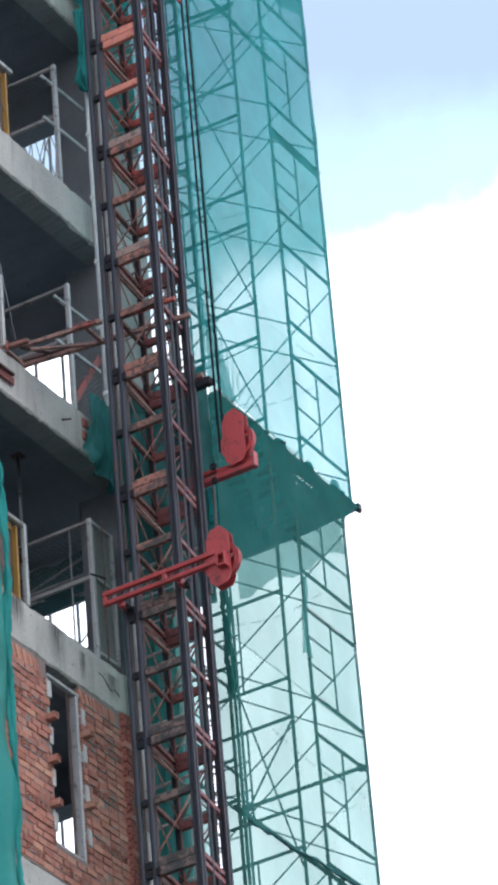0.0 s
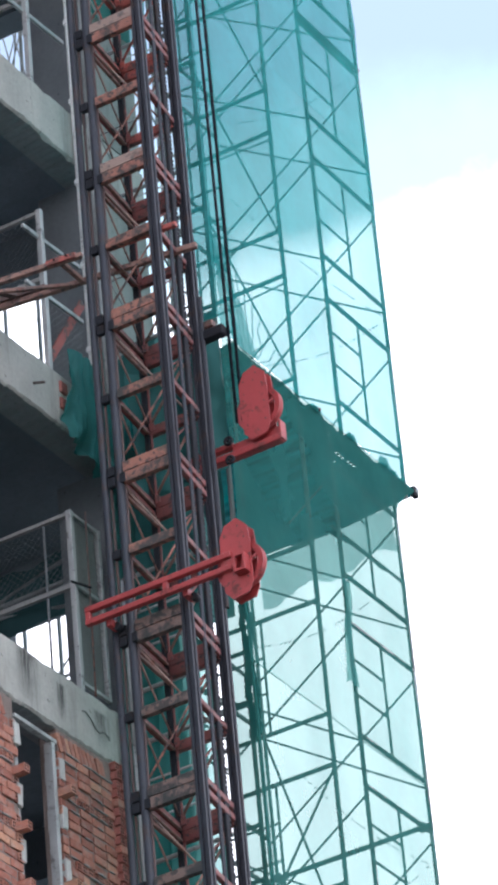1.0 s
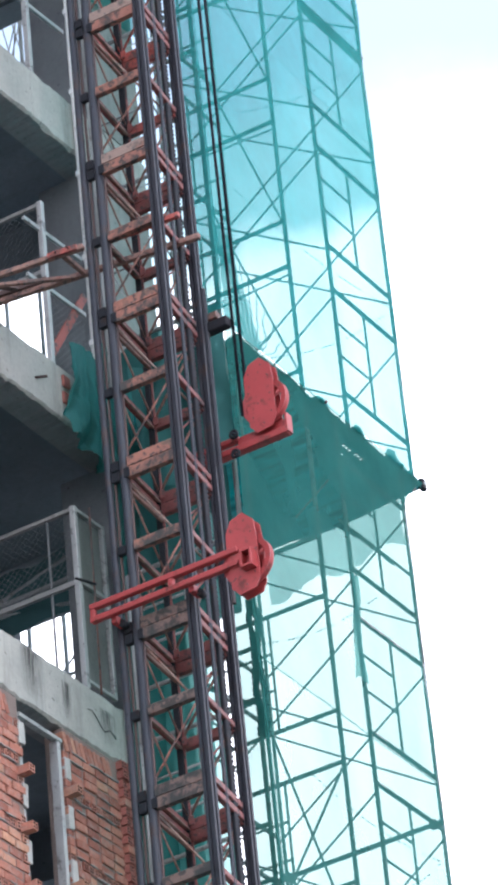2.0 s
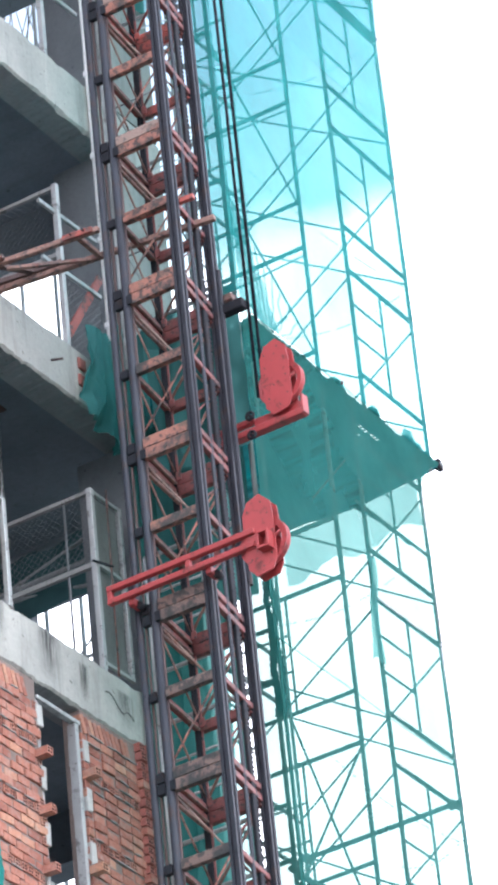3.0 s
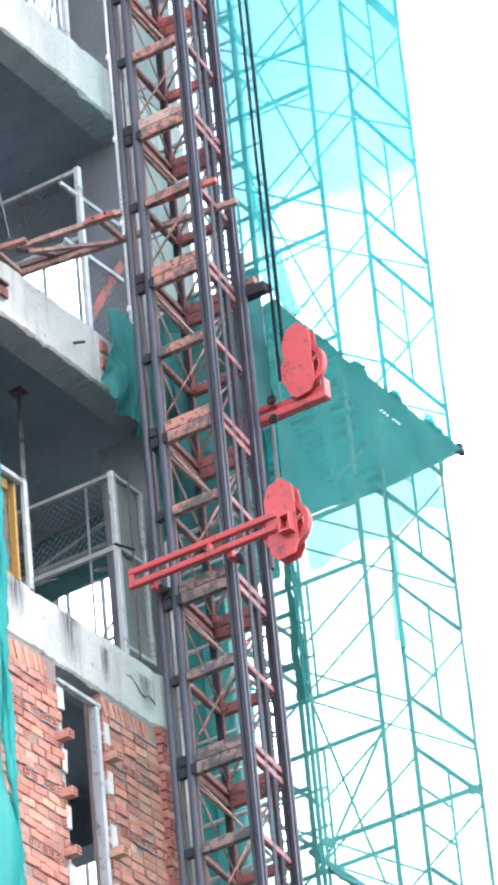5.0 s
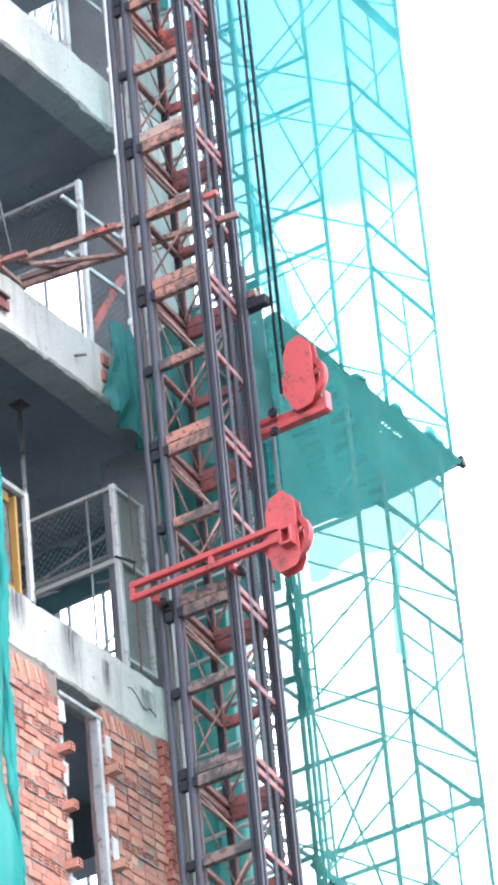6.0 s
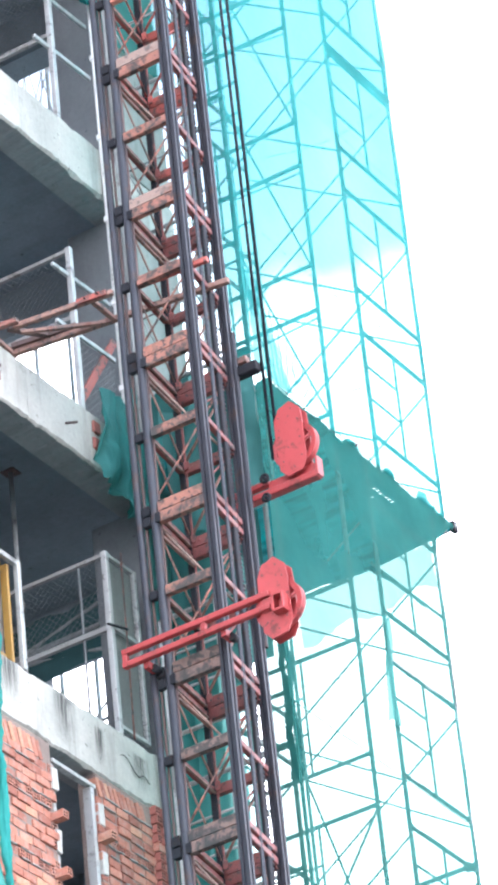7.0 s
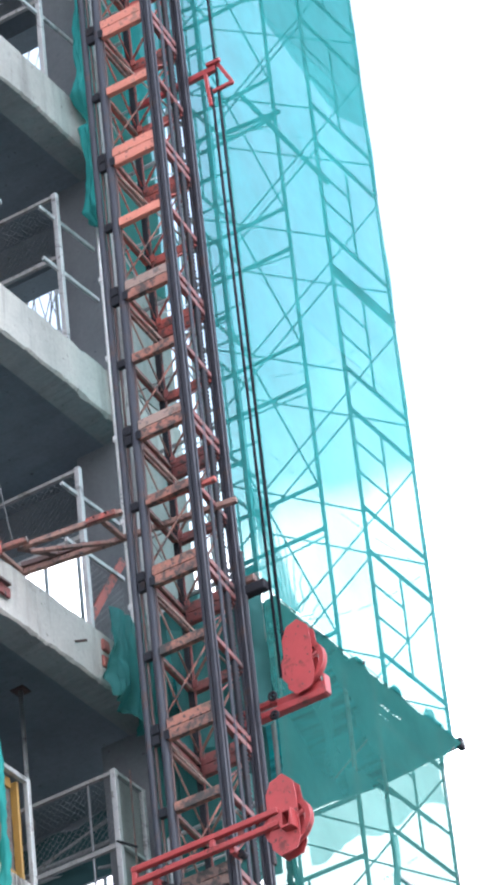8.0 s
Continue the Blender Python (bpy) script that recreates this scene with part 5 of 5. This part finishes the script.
# ---- bricks, one by one ----
def hollow_brick(name, length, depth, holes_end, clay=M_BRICK):
    """A small clay brick along y, with four square hollows in the end that faces out."""
    bm = bmesh.new()
    if not holes_end:
        box(bm, -depth, 0, 0.003, length - 0.003, 0.003, B_H - 0.003, 0.004)
        return finish(bm, name, (clay, M_HOLE))
    # open end faces +x: a five by five grid of cells with four pushed in
    cuts = [0.003, 0.014, 0.035, 0.045, 0.066, B_H - 0.003]
    yc = [c * length / B_H for c in cuts]
    g = [[bm.verts.new((0, y, z)) for z in cuts] for y in yc]
    for i in range(5):
        for j in range(5):
            q = (g[i][j], g[i + 1][j], g[i + 1][j + 1], g[i][j + 1])
            if i in (1, 3) and j in (1, 3):
                inner = [bm.verts.new((-0.03, v.co.y, v.co.z)) for v in q]
                for a in range(4):
                    bm.faces.new((q[a], q[(a + 1) % 4], inner[(a + 1) % 4], inner[a])).material_index = 1
                bm.faces.new(inner).material_index = 1
            else:
                bm.faces.new(q)
    back = [bm.verts.new((-depth, y, z)) for y, z in ((yc[0], cuts[0]), (yc[-1], cuts[0]), (yc[-1], cuts[-1]), (yc[0], cuts[-1]))]
    ring = [[r[0] for r in g], list(g[-1]), [r[-1] for r in g][::-1], list(g[0])[::-1]]
    for s in range(4):
        bm.faces.new((*ring[s], back[(s + 1) % 4], back[s]))
    bmesh.ops.recalc_face_normals(bm, faces=bm.faces)
    return finish(bm, name, (clay, M_HOLE))


STRETCH = hollow_brick("brick", B_L, B_D, False)
HALF = hollow_brick("brick", 0.085, B_D, False)
HEADER = hollow_brick("brick", B_H, B_D, True)
LONG_HEADER = hollow_brick("brick", B_H, 0.20, True, M_BRICK_DEEP)
JUT = hollow_brick("brick", 0.085, 0.22, True)
rng = random.Random(7)


def lay(me, y, z, out=0.0, tilt=0.0):
    m = Matrix.Translation((out, y, z)) @ pose(0, 0, 0, tilt + rng.uniform(-2.2, 2.2), 0, rng.uniform(-3.0, 3.0))
    piece("brick", me, brick_wall, m)


PITCH = B_H + JOINT
n_course = int((WALL_Z1 - 0.20 - WALL_Z0) / PITCH)
for c in range(n_course):
    z = WALL_Z1 - 0.20 - (c + 1) * PITCH
    header = c % 7 == 4
    for y0, y1 in ((-2.95, WIN_Y0 - 0.005), (WIN_Y1 + 0.005, 0.245)):
        if z + B_H < WIN_Z0 and y0 < -2:
            y1 = 0.245
        elif z + B_H < WIN_Z0:
            continue
        y = y0 + (0.0 if c % 2 else -0.09)
        if y0 > -2:
            y = y1 - math.ceil((y1 - y0) / 0.19 + 0.5 * (c % 2)) * 0.19
        while y < y1 - 0.03:
            step = PITCH if header else B_L + JOINT
            a, b = max(y, y0), min(y + step - JOINT, y1)
            out = rng.uniform(-0.008, 0.010)
            if b - a > 0.14:
                lay(STRETCH, a, z + rng.uniform(-0.006, 0.006), out)
            elif b - a > 0.066:
                lay(HEADER if (header and rng.random() < 0.8) or (b > y1 - 0.02 and rng.random() < 0.7) else HALF, a, z + rng.uniform(-0.006, 0.006), out)
            y += step
# slanting bricks wedged under the beam
for y0, y1 in ((-2.95, WIN_Y0 - 0.10), (WIN_Y1 + 0.10, -0.20)):
    y = y0
    while y < y1:
        piece("brick", STRETCH, brick_wall, Matrix.Translation((rng.uniform(-0.006, 0.006), y, WALL_Z1 - 0.205)) @ pose(0, 0, 0, 108 + rng.uniform(-4, 4), 0, 0) @ Matrix.Diagonal((1, 1.0, 0.72, 1)))
        y += 0.066
# toothed brick ends standing proud at the corner
for c in range(28):
    z = WALL_Z1 - 0.07 - c * PITCH
    if z > WALL_Z0:
        if c % 5 == 4:
            lay(STRETCH, -0.17, z, 0.055)
        else:
            lay(LONG_HEADER, -0.165, z, 0.05 + rng.uniform(-0.008, 0.008))
            lay(LONG_HEADER, -0.080, z, 0.05 + rng.uniform(-0.008, 0.008))
# bricks that stick out round the opening, with pale mortar pads between
for y, zs in ((WIN_Y0 - 0.12, (-0.81, -1.345, -1.88)), (WIN_Y1 - 0.03, (-0.72, -1.61))):
    for z in zs:
        lay(JUT, y + (0.03 if y < -1.5 else 0.02), z, 0.115)
for y, zs in ((WIN_Y0 - 0.035, (-0.34, -0.92, -1.44, -1.98)), (WIN_Y1 + 0.01, (-0.40, -0.86, -1.36, -1.9))):
    for z in zs:
        bm = bmesh.new()
        vs = box(bm, -0.15, 0.012, y, y + 0.075, z - 0.15, z + 0.06, 0.006)
        for v in bm.verts:
            v.co += Vector((0.006, 0.01, 0.012)) * wob(v.co.x * 20, v.co.y * 20, v.co.z * 20)
        part("mortar_pad", bm, M_RENDER, brick_wall, "pale mortar pad")

# mortar squeezed out of the joints
SMEARS = []
for i in range(5):
    bm = bmesh.new()
    bmesh.ops.create_icosphere(bm, subdivisions=2, radius=1.0)
    for v in bm.verts:
        k = 1 + 0.6 * wob(v.co.x * 1.5 + i, v.co.y * 2.5, v.co.z * 1.5 + 3 * i)
        v.co = Vector((0.010 * v.co.x, (0.045 + 0.012 * i) * v.co.y * k, 0.009 * v.co.z * k))
    SMEARS.append(finish(bm, "mortar_smear", M_SMEAR, True))
for i in range(90):
    c = rng.choice((0, 0, 4, 4, 5, 11, 11, 18, rng.randrange(n_course)))
    z = WALL_Z1 - 0.20 - c * PITCH - (0 if rng.random() < 0.7 else PITCH)
    y = rng.uniform(-2.9, WIN_Y0 - 0.1) if rng.random() < 0.5 else rng.uniform(WIN_Y1 + 0.1, -0.2)
    piece("mortar_smear", rng.choice(SMEARS), brick_wall, Matrix.Translation((0.002, y, z)) @ pose(0, 0, 0, rng.uniform(-8, 8), 0, 0))
